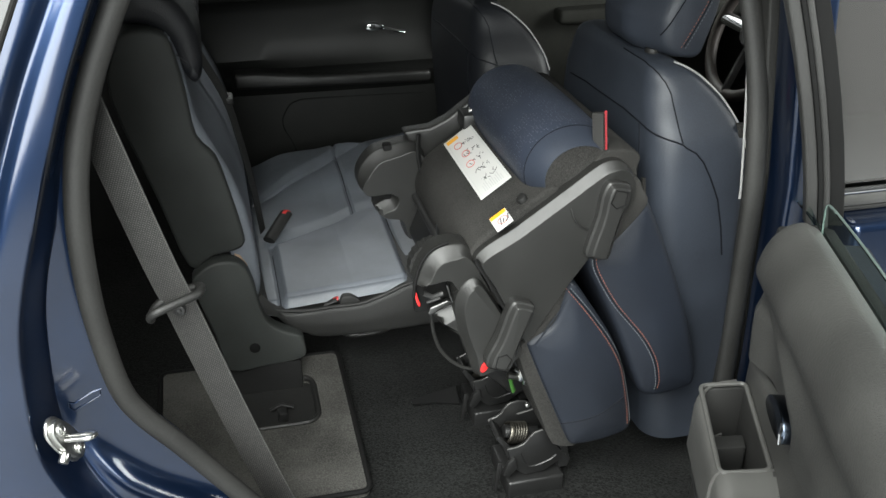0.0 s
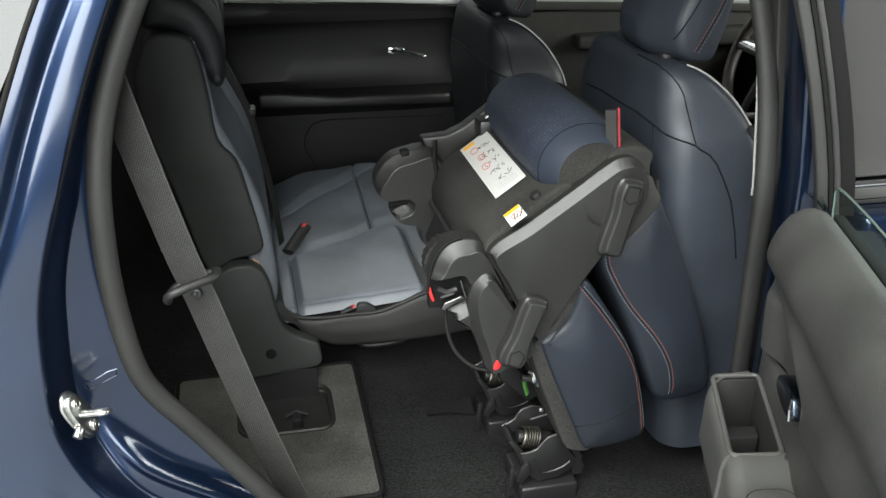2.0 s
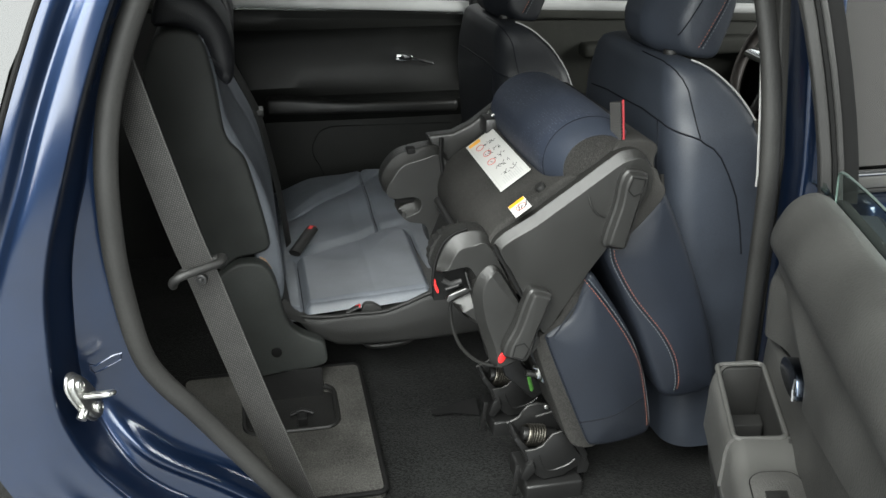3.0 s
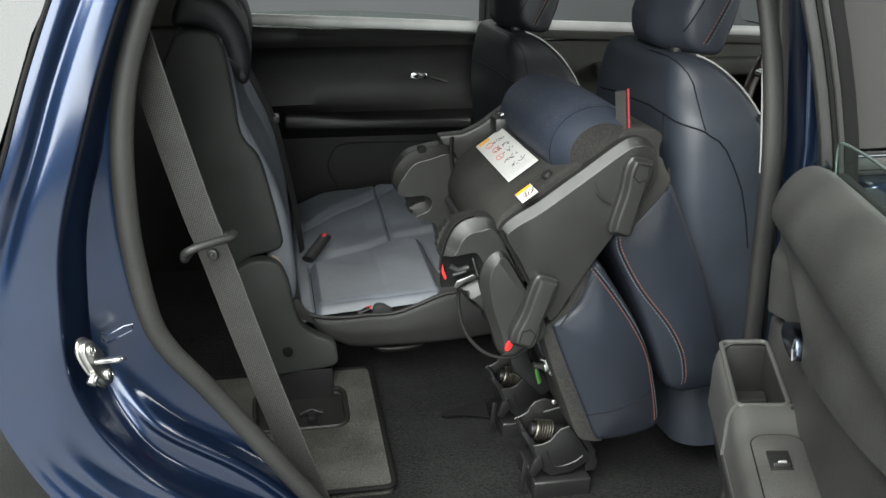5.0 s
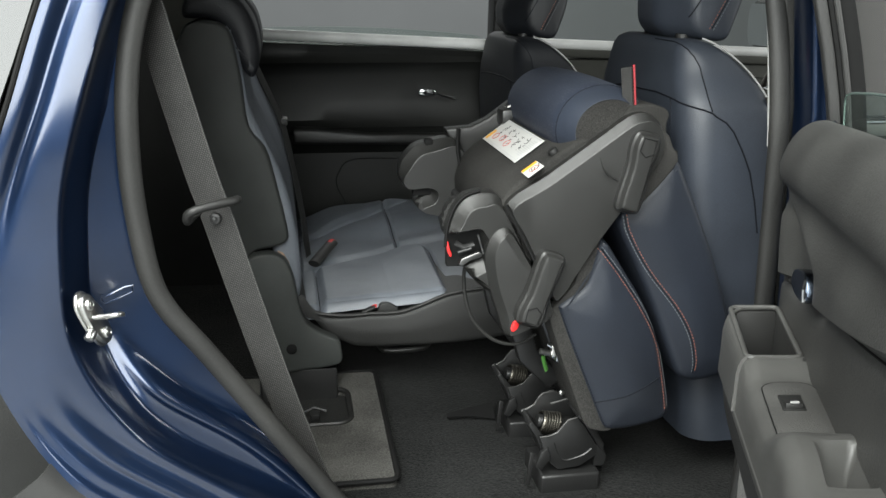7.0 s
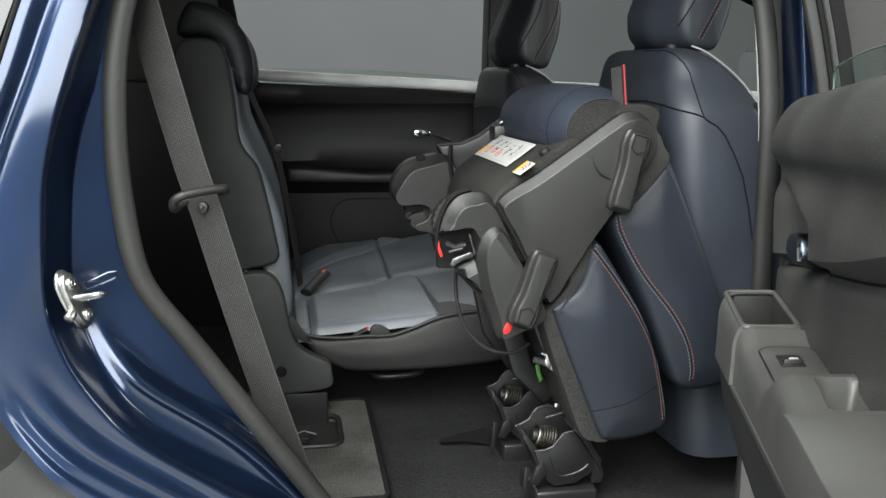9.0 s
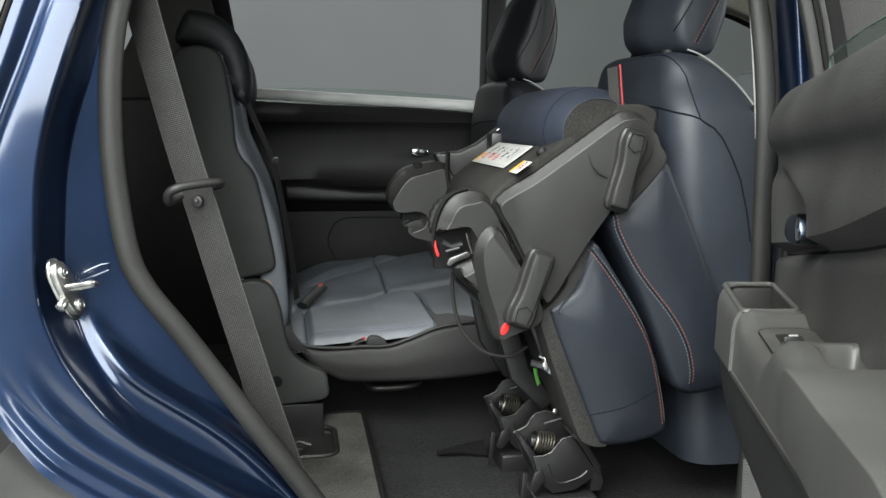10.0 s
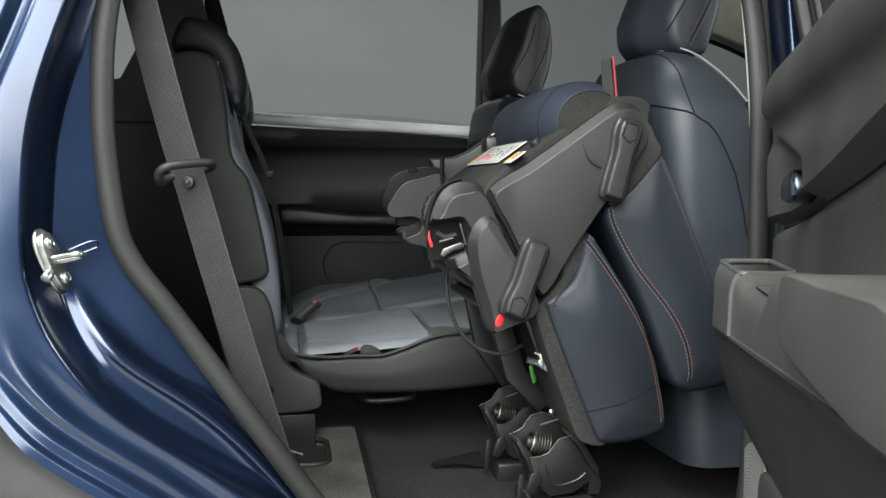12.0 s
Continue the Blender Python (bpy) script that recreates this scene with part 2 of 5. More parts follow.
def prism(outline, y0, y1, bevel=0.004, segments=3, to=None):
    """An outline in x, z pulled from y0 to y1, with rounded edges. to maps a point to the world."""
    bm = bmesh.new()
    front = [bm.verts.new((p[0], y0, p[1])) for p in outline]
    back = [bm.verts.new((p[0], y1, p[1])) for p in outline]
    k = len(outline)
    bm.faces.new(front)
    bm.faces.new(back[::-1])
    for i in range(k):
        bm.faces.new((front[i], back[i], back[(i + 1) % k], front[(i + 1) % k]))
    bmesh.ops.recalc_face_normals(bm, faces=bm.faces)
    if bevel:
        sharp = [e for e in bm.edges if e.calc_face_angle(0) > radians(25)]
        bmesh.ops.bevel(bm, geom=sharp, offset=bevel, segments=segments, affect="EDGES", profile=0.5, clamp_overlap=True)
    if to:
        for v in bm.verts:
            v.co = to(v.co)
    return bm


def block(x0, x1, y0, y1, z0, z1, bevel=0.004, segments=2, to=None):
    return prism([(x0, z0), (x1, z0), (x1, z1), (x0, z1)], y0, y1, bevel, segments, to)


def merge(*bms):
    """Several bmeshes as one."""
    me = bpy.data.meshes.new("joined")
    whole = bmesh.new()
    for bm in bms:
        bm.to_mesh(me)
        bm.free()
        whole.from_mesh(me)
    bpy.data.meshes.remove(me)
    return whole


def sweep(path, radius, sides=8, closed=False, flat=1.0, up=None, taper=None):
    """A tube along a path; flat squeezes it along its second axis."""
    path = [Vector(p) for p in path]
    bm, rings, k = bmesh.new(), [], len(path)
    side = None
    for i, p in enumerate(path):
        a, b = (path[(i - 1) % k], path[(i + 1) % k]) if closed else (path[max(i - 1, 0)], path[min(i + 1, k - 1)])
        t = (b - a).normalized()
        if up is not None:
            side = t.cross(Vector(up)).normalized()
        elif side is None:
            side = t.orthogonal().normalized()
        else:
            side = (side - t * side.dot(t)).normalized()
        other = t.cross(side)
        r = radius * (taper(i / (k - 1)) if taper else 1)
        rings.append([bm.verts.new(p + side * r * math.cos(6.28318 * j / sides) + other * r * flat * math.sin(6.28318 * j / sides)) for j in range(sides)])
    for i in range(k if closed else k - 1):
        for j in range(sides):
            bm.faces.new((rings[i][j], rings[i][(j + 1) % sides], rings[(i + 1) % k][(j + 1) % sides], rings[(i + 1) % k][j]))
    if not closed:
        bm.faces.new(rings[0])
        bm.faces.new(rings[-1][::-1])
    return bm


def sheet(rows, closed=False, uv=False):
    """A skin over rows of points."""
    bm = bmesh.new()
    layer = bm.loops.layers.uv.new() if uv else None
    vs = [[bm.verts.new(p) for p in row] for row in rows]
    for i in range(len(vs) - 1):
        for j in range(len(vs[0]) - (0 if closed else 1)):
            jj = (j + 1) % len(vs[0])
            f = bm.faces.new((vs[i][j], vs[i][jj], vs[i + 1][jj], vs[i + 1][j]))
            if uv:
                for loop, (a, b) in zip(f.loops, ((i, j), (i, j + 1), (i + 1, j + 1), (i + 1, j))):
                    loop[layer].uv = uv(a, b)
    return bm


def thick(bm, depth):
    bmesh.ops.recalc_face_normals(bm, faces=bm.faces)
    bmesh.ops.solidify(bm, geom=bm.faces[:], thickness=depth)
    return bm


def puffed(outline, y0, y1, puff=0.012, edge=0.02, rings=4, to=None, middle=0):
    """A padded slab: an outline in x, z with rounded rims and crowned faces."""
    pts = [Vector((p[0], p[1])) for p in outline]
    k = len(pts)
    bm, loops = bmesh.new(), []
    inward = []
    area = sum(pts[i].x * pts[(i + 1) % k].y - pts[(i + 1) % k].x * pts[i].y for i in range(k))
    for i in range(k):
        t = (pts[(i + 1) % k] - pts[i - 1]).normalized()
        n = Vector((-t.y, t.x)) * (1 if area > 0 else -1)
        inward.append(n)
    levels = []
    for s in range(rings + 1):
        a = 1.5708 * s / rings
        levels.append((edge * (1 - math.sin(a)), edge * (1 - math.cos(a))))
    seq = sorted(((ins, y0 + dep) for ins, dep in levels), key=lambda q: q[1])
    tail = sorted(((ins, y1 - dep) for ins, dep in levels), key=lambda q: q[1])
    between = [(0.0, seq[-1][1] + (tail[0][1] - seq[-1][1]) * (k + 1) / (middle + 1)) for k in range(middle)]
    for ins, y in seq + between + tail:
        loops.append([bm.verts.new((p.x + n.x * ins, y, p.y + n.y * ins)) for p, n in zip(pts, inward)])
    for a, b in zip(loops, loops[1:]):
        for i in range(k):
            bm.faces.new((a[i], a[(i + 1) % k], b[(i + 1) % k], b[i]))
    for loop, sign, y in ((loops[0], -1, y0), (loops[-1], 1, y1)):
        ring = [Vector((v.co.x, v.co.z)) for v in loop]
        inner, d_of = [], []
        x0, x1 = min(p.x for p in ring), max(p.x for p in ring)
        z0, z1 = min(p.y for p in ring), max(p.y for p in ring)
        step = max(0.009, (x1 - x0) * (z1 - z0) / 25)
        for gx in np.arange(x0, x1, step):
            for gz in np.arange(z0, z1, step):
                g = Vector((gx, gz))
                inside, far = False, 9.0
                for i in range(k):
                    a, b = ring[i], ring[(i + 1) % k]
                    if (a.y > gz) != (b.y > gz) and gx < (b.x - a.x) * (gz - a.y) / (b.y - a.y) + a.x:
                        inside = not inside
                    ab = b - a
                    f = min(max((g - a).dot(ab) / max(ab.length_squared, 1e-12), 0), 1)
                    far = min(far, (g - a - ab * f).length)
                if inside and far > 0.45 * step:
                    inner.append(g)
                    d_of.append(far)
        verts, _, faces, source = delaunay_2d_cdt(ring + inner, [(i, (i + 1) % k) for i in range(k)], [], 1, 1e-6)[:4]
        made = []
        for p, src in zip(verts, source):
            i = src[0] if src else 0
            if i < k:
                made.append(loop[i])
            else:
                f = min(d_of[i - k] / 0.06, 1)
                made.append(bm.verts.new((p.x, y + sign * puff * (1 - (1 - f) ** 2), p.y)))
        for f in faces:
            trio = [made[i] for i in f]
            if len(set(trio)) == len(trio):
                try:
                    bm.faces.new(trio)
                except ValueError:
                    pass
    if to:
        for v in bm.verts:
            v.co = to(v.co)
    return bm


def shell(outline, y0, y1, profile, least=1.0, facing=(-0.6, 0.8)):
    """A moulded cover: an outline in x, z with a stepped rim (inset, depth) that is widest where it faces one way."""
    pts = [Vector((p[0], p[1])) for p in outline]
    k = len(pts)
    area = sum(pts[i].cross(pts[(i + 1) % k]) for i in range(k))
    way = Vector(facing).normalized()
    inward, weight = [], []
    for i in range(k):
        t = (pts[(i + 1) % k] - pts[i - 1]).normalized()
        n = Vector((-t.y, t.x)) * (1 if area > 0 else -1)
        inward.append(n)
        f = min(max((-n.dot(way) - 0.1) / 0.6, 0), 1)
        weight.append(least + (1 - least) * f * f * (3 - 2 * f))
    weight = [sum(weight[(i + d) % k] for d in range(-7, 8)) / 15 for i in range(k)]
    bm, loops = bmesh.new(), []
    for ins, dep in [(0.0, y1 - y0)] + profile:
        loops.append([bm.verts.new((p.x + n.x * ins * w, y0 + dep, p.y + n.y * ins * w)) for p, n, w in zip(pts, inward, weight)])
    for a, b in zip(loops, loops[1:]):
        for i in range(k):
            bm.faces.new((a[i], a[(i + 1) % k], b[(i + 1) % k], b[i]))
    bm.faces.new(loops[0])
    bm.faces.new(loops[-1])
    return bm


RIM = [(0.0, 0.024), (0.0006, 0.0205), (0.002, 0.0180), (0.0045, 0.0160), (0.0185, 0.0035), (0.0195, 0.0022), (0.0210, 0.0006), (0.0225, 0.0)]
CHAMFER = [(0.0, 0.0150), (0.0006, 0.0132), (0.002, 0.0118), (0.0128, 0.0020), (0.0136, 0.0011), (0.0148, 0.0003), (0.0160, 0.0)]


def stitches(path, step=0.0065, length=0.0040, radius=0.00065):
    """Short threads along a path."""
    path = [Vector(p) for p in path]
    bms, want, gone = [], 0.0, 0.0
    for a, b in zip(path, path[1:]):
        d = (b - a).length
        while want <= gone + d and d > 0:
            p = a + (b - a) * ((want - gone) / d)
            t = (b - a).normalized()
            bms.append(sweep([p - t * length / 2, p + t * length / 2], radius, 5))
            want += step
        gone += d
    return merge(*bms)


def cylinder(p, q, radius, sides=20, bevel=0.0015):
    bm = bmesh.new()
    p, q = Vector(p), Vector(q)
    turn = (q - p).to_track_quat("Z", "Y").to_matrix().to_4x4()
    bmesh.ops.create_cone(bm, cap_ends=True, segments=sides, radius1=radius, radius2=radius, depth=(q - p).length, matrix=Matrix.Translation((p + q) / 2) @ turn)
    if bevel:
        bmesh.ops.bevel(bm, geom=[e for e in bm.edges if e.calc_face_angle(0) > 1], offset=bevel, segments=2, affect="EDGES", profile=0.5)
    return bm


def drape(ob, pts, lift=0.0, far=-1.0):
    """Lays points of x, z onto the side of a mesh that faces -y."""
    tree = BVHTree.FromPolygons([v.co for v in ob.data.vertices], [p.vertices[:] for p in ob.data.polygons])
    out = []
    for x, z in pts:
        hit = tree.ray_cast(Vector((x, far, z)), Vector((0, 1, 0)))[0]
        if hit:
            out.append(hit - Vector((0, lift, 0)))
    return out

# ---- the studio ----


def room_box(x0, x1, y0, y1, z0, z1):
    bm = block(x0, x1, y0, y1, z0, z1, bevel=0)
    return bm


tagged(part("ground", room_box(-7, 8, -6, 7, -0.1, 0.0), STUDIO_FLOOR), "smooth grey studio floor", "floor", kind="structure")
tagged(part("wall_north", room_box(-7.2, 8.2, 7, 7.2, 0, 5), STUDIO_BACKDROP), "plain grey studio wall", "wall", kind="structure")
tagged(part("wall_south", room_box(-7.2, 8.2, -6.2, -6, 0, 5), STUDIO_WALL), "plain grey studio wall", "wall", kind="structure")
tagged(part("wall_west", room_box(-7.2, -7, -6, 7, 0, 5), STUDIO_WALL), "plain grey studio wall", "wall", kind="structure")
tagged(part("wall_east", room_box(8, 8.2, -6, 7, 0, 5), STUDIO_WALL), "plain grey studio wall", "wall", kind="structure")
tagged(part("ceiling", room_box(-7.2, 8.2, -6.2, 7.2, 5, 5.2), STUDIO_WALL), "plain grey studio ceiling", "ceiling", kind="structure")

# ---- the car body ----
car = thing("car", (0.5, 0.8, 0.0), "dark blue metallic car with its rear side door open", "car")

# the opening of the rear door, in x, z
OPENING = [(0.196, 1.5), (0.156, 1.43), (0.126, 1.37), (0.100, 1.31), (0.076, 1.235), (0.063, 1.15), (0.060, 1.05), (0.065, 0.97), (0.077, 0.89), (0.099, 0.840),
           (0.147, 0.775), (0.210, 0.685), (0.290, 0.571), (0.350, 0.488), (0.420, 0.413), (0.515, 0.368), (0.7, 0.35), (0.9, 0.352), (0.985, 0.39),
           (1.014, 0.5), (1.020, 0.75), (1.018, 0.95), (1.015, 1.1), (1.004, 1.25), (0.982, 1.38), (0.948, 1.49), (0.86, 1.555), (0.6, 1.585), (0.33, 1.565)]


def lean(z):
    """How far the side of the car leans in above the belt line."""
    return 0.28 * max(0.0, z - 1.08) ** 1.6


edge = smooth_line([(x, 0.056 + lean(z), z) for x, z in OPENING], 10, closed=True)
seal = part("door_seal", sweep(edge, 0.0158, 16, closed=True, flat=0.75, up=(0, 1, 0)), RUBBER, car, "grey rubber seal round the door opening")


def outward(i):
    k = len(edge)
    t = (edge[(i + 1) % k] - edge[i - 1]).normalized()
    return Vector((t.z, 0, -t.x))


sign = 1 if outward(40).x < 0 else -1


def outward_smooth(i):
    return sum((outward((i + d) % len(edge)) for d in range(-9, 10)), Vector()).normalized()


first, last = 0, 17 * 10
# how far from the seal the jamb has its swelling, its lip, three pressed lines and its end, by height
HEIGHTS = (0.36, 0.42, 0.50, 0.58, 0.65, 0.70, 0.76, 0.81, 0.86, 0.92, 1.02, 1.1, 1.2, 1.3, 1.5)
SWELL = (0.010, 0.012, 0.016, 0.022, 0.034, 0.054, 0.088, 0.099, 0.080, 0.070, 0.06, 0.05, 0.03, 0.03, 0.03)
LIP = (0.018, 0.022, 0.038, 0.066, 0.100, 0.126, 0.147, 0.142, 0.122, 0.102, 0.087, 0.062, 0.032, 0.025, 0.030)
LINE_A = (0.052, 0.056, 0.074, 0.098, 0.124, 0.148, 0.178, 0.184, 0.168, 0.150, 0.145, 0.11, 0.085, 0.075, 0.07)
LINE_B = (0.070, 0.076, 0.094, 0.121, 0.152, 0.177, 0.207, 0.214, 0.204, 0.186, 0.165, 0.13, 0.10, 0.085, 0.08)
LINE_C = (0.084, 0.090, 0.110, 0.142, 0.175, 0.199, 0.228, 0.233, 0.216, 0.200, 0.175, 0.136, 0.105, 0.090, 0.086)
END = (0.094, 0.100, 0.122, 0.158, 0.194, 0.218, 0.243, 0.247, 0.225, 0.212, 0.185, 0.142, 0.110, 0.096, 0.093)


def ease(f):
    f = min(max(f, 0.0), 1.0)
    return f * f * (3 - 2 * f)


def bell(f):
    return math.exp(-f * f)


def at_height(table, z):
    return float(np.mean([np.interp(z + 0.011 * k, HEIGHTS, table) for k in range(-6, 7)]))


def jamb_depth(s, z):
    swell, lip, a, b, c = (at_height(q, z) for q in (SWELL, LIP, LINE_A, LINE_B, LINE_C))
    low = ease((0.86 - z) / 0.09)
    lines = ease((0.86 - z) / 0.12)
    wall = min(0.024, 0.45 * lip)
    inner = 0.089 - 0.24 * s - low * (0.020 * ease((s - swell + 0.014) / 0.026) + 0.012 * bell((s - swell) / 0.011))
    outer = -0.010 - (0.12 + 0.10 * ease((0.98 - z) / 0.14) - 0.08 * lines) * (s - lip) + 0.9 * (1 - lines) * max(0.0, s - lip) ** 2
    outer -= lines * (0.008 * ease((s - a + 0.009) / 0.018) - 0.003 * bell((s - a + 0.014) / 0.008) + 0.006 * ease((s - b + 0.006) / 0.012) - 0.003 * bell((s - b + 0.010) / 0.006) + 0.005 * ease((s - c + 0.004) / 0.008))
    outer += 0.009 * ease((z - 0.95) / 0.13) * bell((s - at_height(END, z) + 0.030) / 0.011)
    f = (s - lip + wall) / wall
    return inner + (outer - inner) * ease(f) ** 0.9


rows = []
for i in range(first, last + 1):
    o = outward_smooth(i) * sign
    z = edge[i].z
    lip, a, b, end = (at_height(q, z) for q in (LIP, LINE_A, LINE_B, END))
    wall = min(0.024, 0.45 * lip)
    marks = list(np.linspace(0.0, lip - wall, 44)[:-1]) + list(np.linspace(lip - wall, lip + 0.004, 16)[:-1]) + list(np.linspace(lip + 0.004, max(a - 0.010, lip + 0.006), 8)[:-1]) + list(np.linspace(max(a - 0.010, lip + 0.006), (a + b) / 2 + 0.002, 16)[:-1]) + list(np.linspace((a + b) / 2 + 0.002, end, 36))
    rows.append([Vector((edge[i].x, jamb_depth(s, z) + lean(z), z)) + o * s for s in marks])
body_side = part("body_side", thick(sheet(rows), 0.002), PAINT, car, "dark blue metallic painted door jamb and pillar")
# black surround of the quarter window above the belt line


def beside_end(ds, n):
    return [Vector((edge[i].x, jamb_depth(at_height(END, edge[i].z) + ds, edge[i].z) - 0.001 + lean(edge[i].z), edge[i].z)) + outward_smooth(i) * sign * (at_height(END, edge[i].z) + ds) for i in range(0, n)]


part("window_surround", sweep(beside_end(0.003, 66), 0.0035, 8, up=(0, 1, 0)), GAP, car, "black window surround")
# wheel arch cladding beyond the painted lip
rows = []
for i in range(97, 17 * 10 + 1):
    o = outward_smooth(i) * sign
    rows.append([Vector((edge[i].x, y, edge[i].z)) + o * (at_height(END, edge[i].z) + s) for s, y in ((-0.003, jamb_depth(at_height(END, edge[i].z), edge[i].z) + 0.004), (0.002, -0.050), (0.012, -0.060), (0.05, -0.066), (0.30, -0.075))])
part("arch_cladding", thick(sheet(rows), 0.004), CLADDING, car, "grey plastic wheel arch cladding")
# quarter window above the belt line, behind the pillar
part("quarter_window", prism([(-0.100, 1.10), (-0.058, 1.2), (-0.020, 1.3), (0.035, 1.4), (0.085, 1.49), (0.115, 1.545), (-0.5, 1.545), (-0.8, 1.20), (-0.8, 1.10)], -0.017, -0.012, 0.001, 1, lambda v: Vector((v.x, v.y + lean(v.z), v.z))), DARK_GLASS, car, "glossy quarter window glass")
rows = []
for z in (1.11, 1.05, 0.98, 0.90):
    rows.append([(x, -0.022 + 0.02 * max(0, -0.3 - x), z) for x in (-0.9, -0.6, -0.35, -0.110)])
part("quarter_panel", thick(sheet(rows), 0.003), PAINT, car)

# roof, headliner and the closed sides
part("roof", block(-1.2, 1.72, 0.0, 1.64, 1.62, 1.66, 0.02), PAINT, car)
part("headliner", block(-1.18, 1.70, 0.03, 1.61, 1.588, 1.612, 0.01), HEADLINER, car, "pale grey fabric headliner")
part("roof_rail", block(0.1, 1.72, -0.02, 0.06, 1.575, 1.64, 0.012), PAINT, car)
part("sill", prism([(0.40, 0.20), (1.06, 0.20), (1.06, 0.345), (0.47, 0.345)], -0.07, 0.075, 0.012), PAINT, car)
part("tailgate", block(-1.22, -1.16, 0.05, 1.6, 0.35, 1.60, 0.02), FABRIC_DARK, car)
part("side_trim", prism([(-1.15, 0.36), (0.31, 0.36), (0.16, 0.72), (0.045, 0.9), (0.03, 1.1), (-0.02, 1.14), (-1.15, 1.14)], 0.105, 0.125, 0.006), FABRIC_DARK, car, "black plastic luggage side trim")
part("pillar_trim", prism([(-0.15, 1.14), (0.03, 1.1), (0.035, 1.24), (0.10, 1.40), (0.20, 1.56), (0.02, 1.56)], 0.115, 0.135, 0.005, 3, lambda v: Vector((v.x, v.y + lean(v.z), v.z))), PILLAR_TRIM, car)
part("far_quarter_lower", block(-1.16, 0.17, 1.55, 1.62, 0.36, 1.13, 0.01), FABRIC_DARK, car)
part("far_quarter_pillar", prism([(-0.6, 1.13), (0.17, 1.13), (0.10, 1.42), (0.06, 1.59), (-0.10, 1.59), (-0.105, 1.34), (-0.15, 1.255), (-0.6, 1.25)], 1.58, 1.64, 0.008), PILLAR_TRIM, car, "olive grey trimmed far pillar")
part("far_rear_pillar", block(-1.15, -0.55, 1.56, 1.64, 1.13, 1.59, 0.01), FABRIC_DARK, car)
part("far_centre_pillar", prism([(0.905, 0.36), (0.985, 0.36), (0.985, 1.1), (0.965, 1.59), (0.915, 1.59), (0.905, 1.1)], 1.56, 1.65, 0.008), FABRIC_DARK, car, "black far centre pillar")
far_front = part("far_front_door", block(0.985, 2.2, 1.575, 1.66, 0.30, 1.075, 0.015), PILLAR_TRIM, car, "olive grey trimmed far front door")
part("window_ledge", sweep([(x, 1.575, 1.117 - 0.042 * (x - 1.15)) for x in np.linspace(0.985, 2.2, 12)], 0.016, 16, flat=0.75, up=(0, 1, 0)), LEDGE, far_front, "grey window ledge with its shine put in the pale colour")
part("ledge_face", prism([(0.985, 1.085), (2.2, 1.035), (2.2, 1.062), (0.985, 1.112)], 1.565, 1.60, 0.006), PILLAR_TRIM, far_front)
part("armrest", prism([(1.25, 0.965), (2.2, 0.955), (2.2, 1.006), (1.70, 1.014), (1.25, 1.005)], 1.52, 1.60, 0.012), PILLAR_TRIM, far_front, "moulded door armrest")
far_glass = part("window_pane", prism([(0.985, 1.09), (2.15, 1.05), (1.66, 1.58), (0.965, 1.58)], 1.632, 1.636, 0.0005, 1), SIDE_GLASS, far_front, "grey tinted closed side glass")
far_glass.visible_shadow = False
part("windscreen_pillar", prism([(1.30, 1.575), (1.52, 1.475), (1.655, 1.431), (1.715, 1.411), (1.775, 1.388), (2.00, 1.28), (2.25, 1.12), (2.32, 1.16), (2.02, 1.40), (1.70, 1.60), (1.30, 1.60)], 1.545, 1.60, 0.010, 3), PILLAR_BEIGE, car, "beige grey windscreen pillar trim")
part("pillar_seal", sweep(smooth_line([(1.40, 1.60, 1.525), (1.52, 1.60, 1.468), (1.655, 1.60, 1.424), (1.775, 1.60, 1.381), (2.00, 1.60, 1.272)], 4), 0.008, 8), GAP, car)
part("bulkhead", block(2.2, 2.26, 0.0, 1.62, 0.3, 1.02, 0.01), FABRIC_DARK, car)

# centre pillar on the open side
part("centre_pillar", prism([(1.022, 0.35), (1.10, 0.35), (1.10, 1.12), (1.06, 1.59), (0.960, 1.59), (0.997, 1.38), (1.032, 1.10), (1.04, 0.8)], 0.066, 0.116, 0.004), RUBBER, car, "dark trimmed centre pillar")
part("pillar_paint", prism([(1.040, 0.36), (1.085, 0.36), (1.085, 1.12), (1.045, 1.59), (0.972, 1.59), (1.010, 1.35), (1.036, 1.12), (1.044, 0.8)], 0.0, 0.062, 0.008), PAINT, car)
part("pillar_edge", sweep(smooth_line([(1.034, 0.118, 1.05), (1.031, 0.118, 1.094), (1.0135, 0.118, 1.25), (0.988, 0.116, 1.4), (0.958, 0.112, 1.56)], 5), 0.0019, 8), PIPING, car, "edge strip of the pillar with rim light put in its pale colour")

# front door, closed, from outside
front_door = part("front_door", prism([(1.118, 0.25), (2.1, 0.25), (2.1, 1.072), (1.118, 1.074), (1.122, 0.8)], -0.055, 0.015, 0.012), PAINT, car, "closed blue front door")
part("chrome_strip", block(1.116, 2.1, -0.012, 0.000, 1.1035, 1.110, 0.002), CHROME, front_door, "bright belt moulding")
part("belt_strip", block(1.116, 2.1, -0.010, 0.002, 1.083, 1.1025, 0.003), ARM_PLASTIC, front_door, "satin grey belt strip")
part("belt_rubber", block(1.112, 2.1, -0.008, 0.004, 1.0745, 1.082, 0.002), RUBBER, front_door)
part("window", prism([(1.106, 1.111), (2.0, 1.111), (1.7, 1.55), (1.024, 1.57)], 0.008, 0.013, 0.001, 1, lambda v: Vector((v.x, v.y + 0.5 * lean(v.z), v.z))), FRONT_GLASS, front_door, "dark window glass with reflections put in its grey")
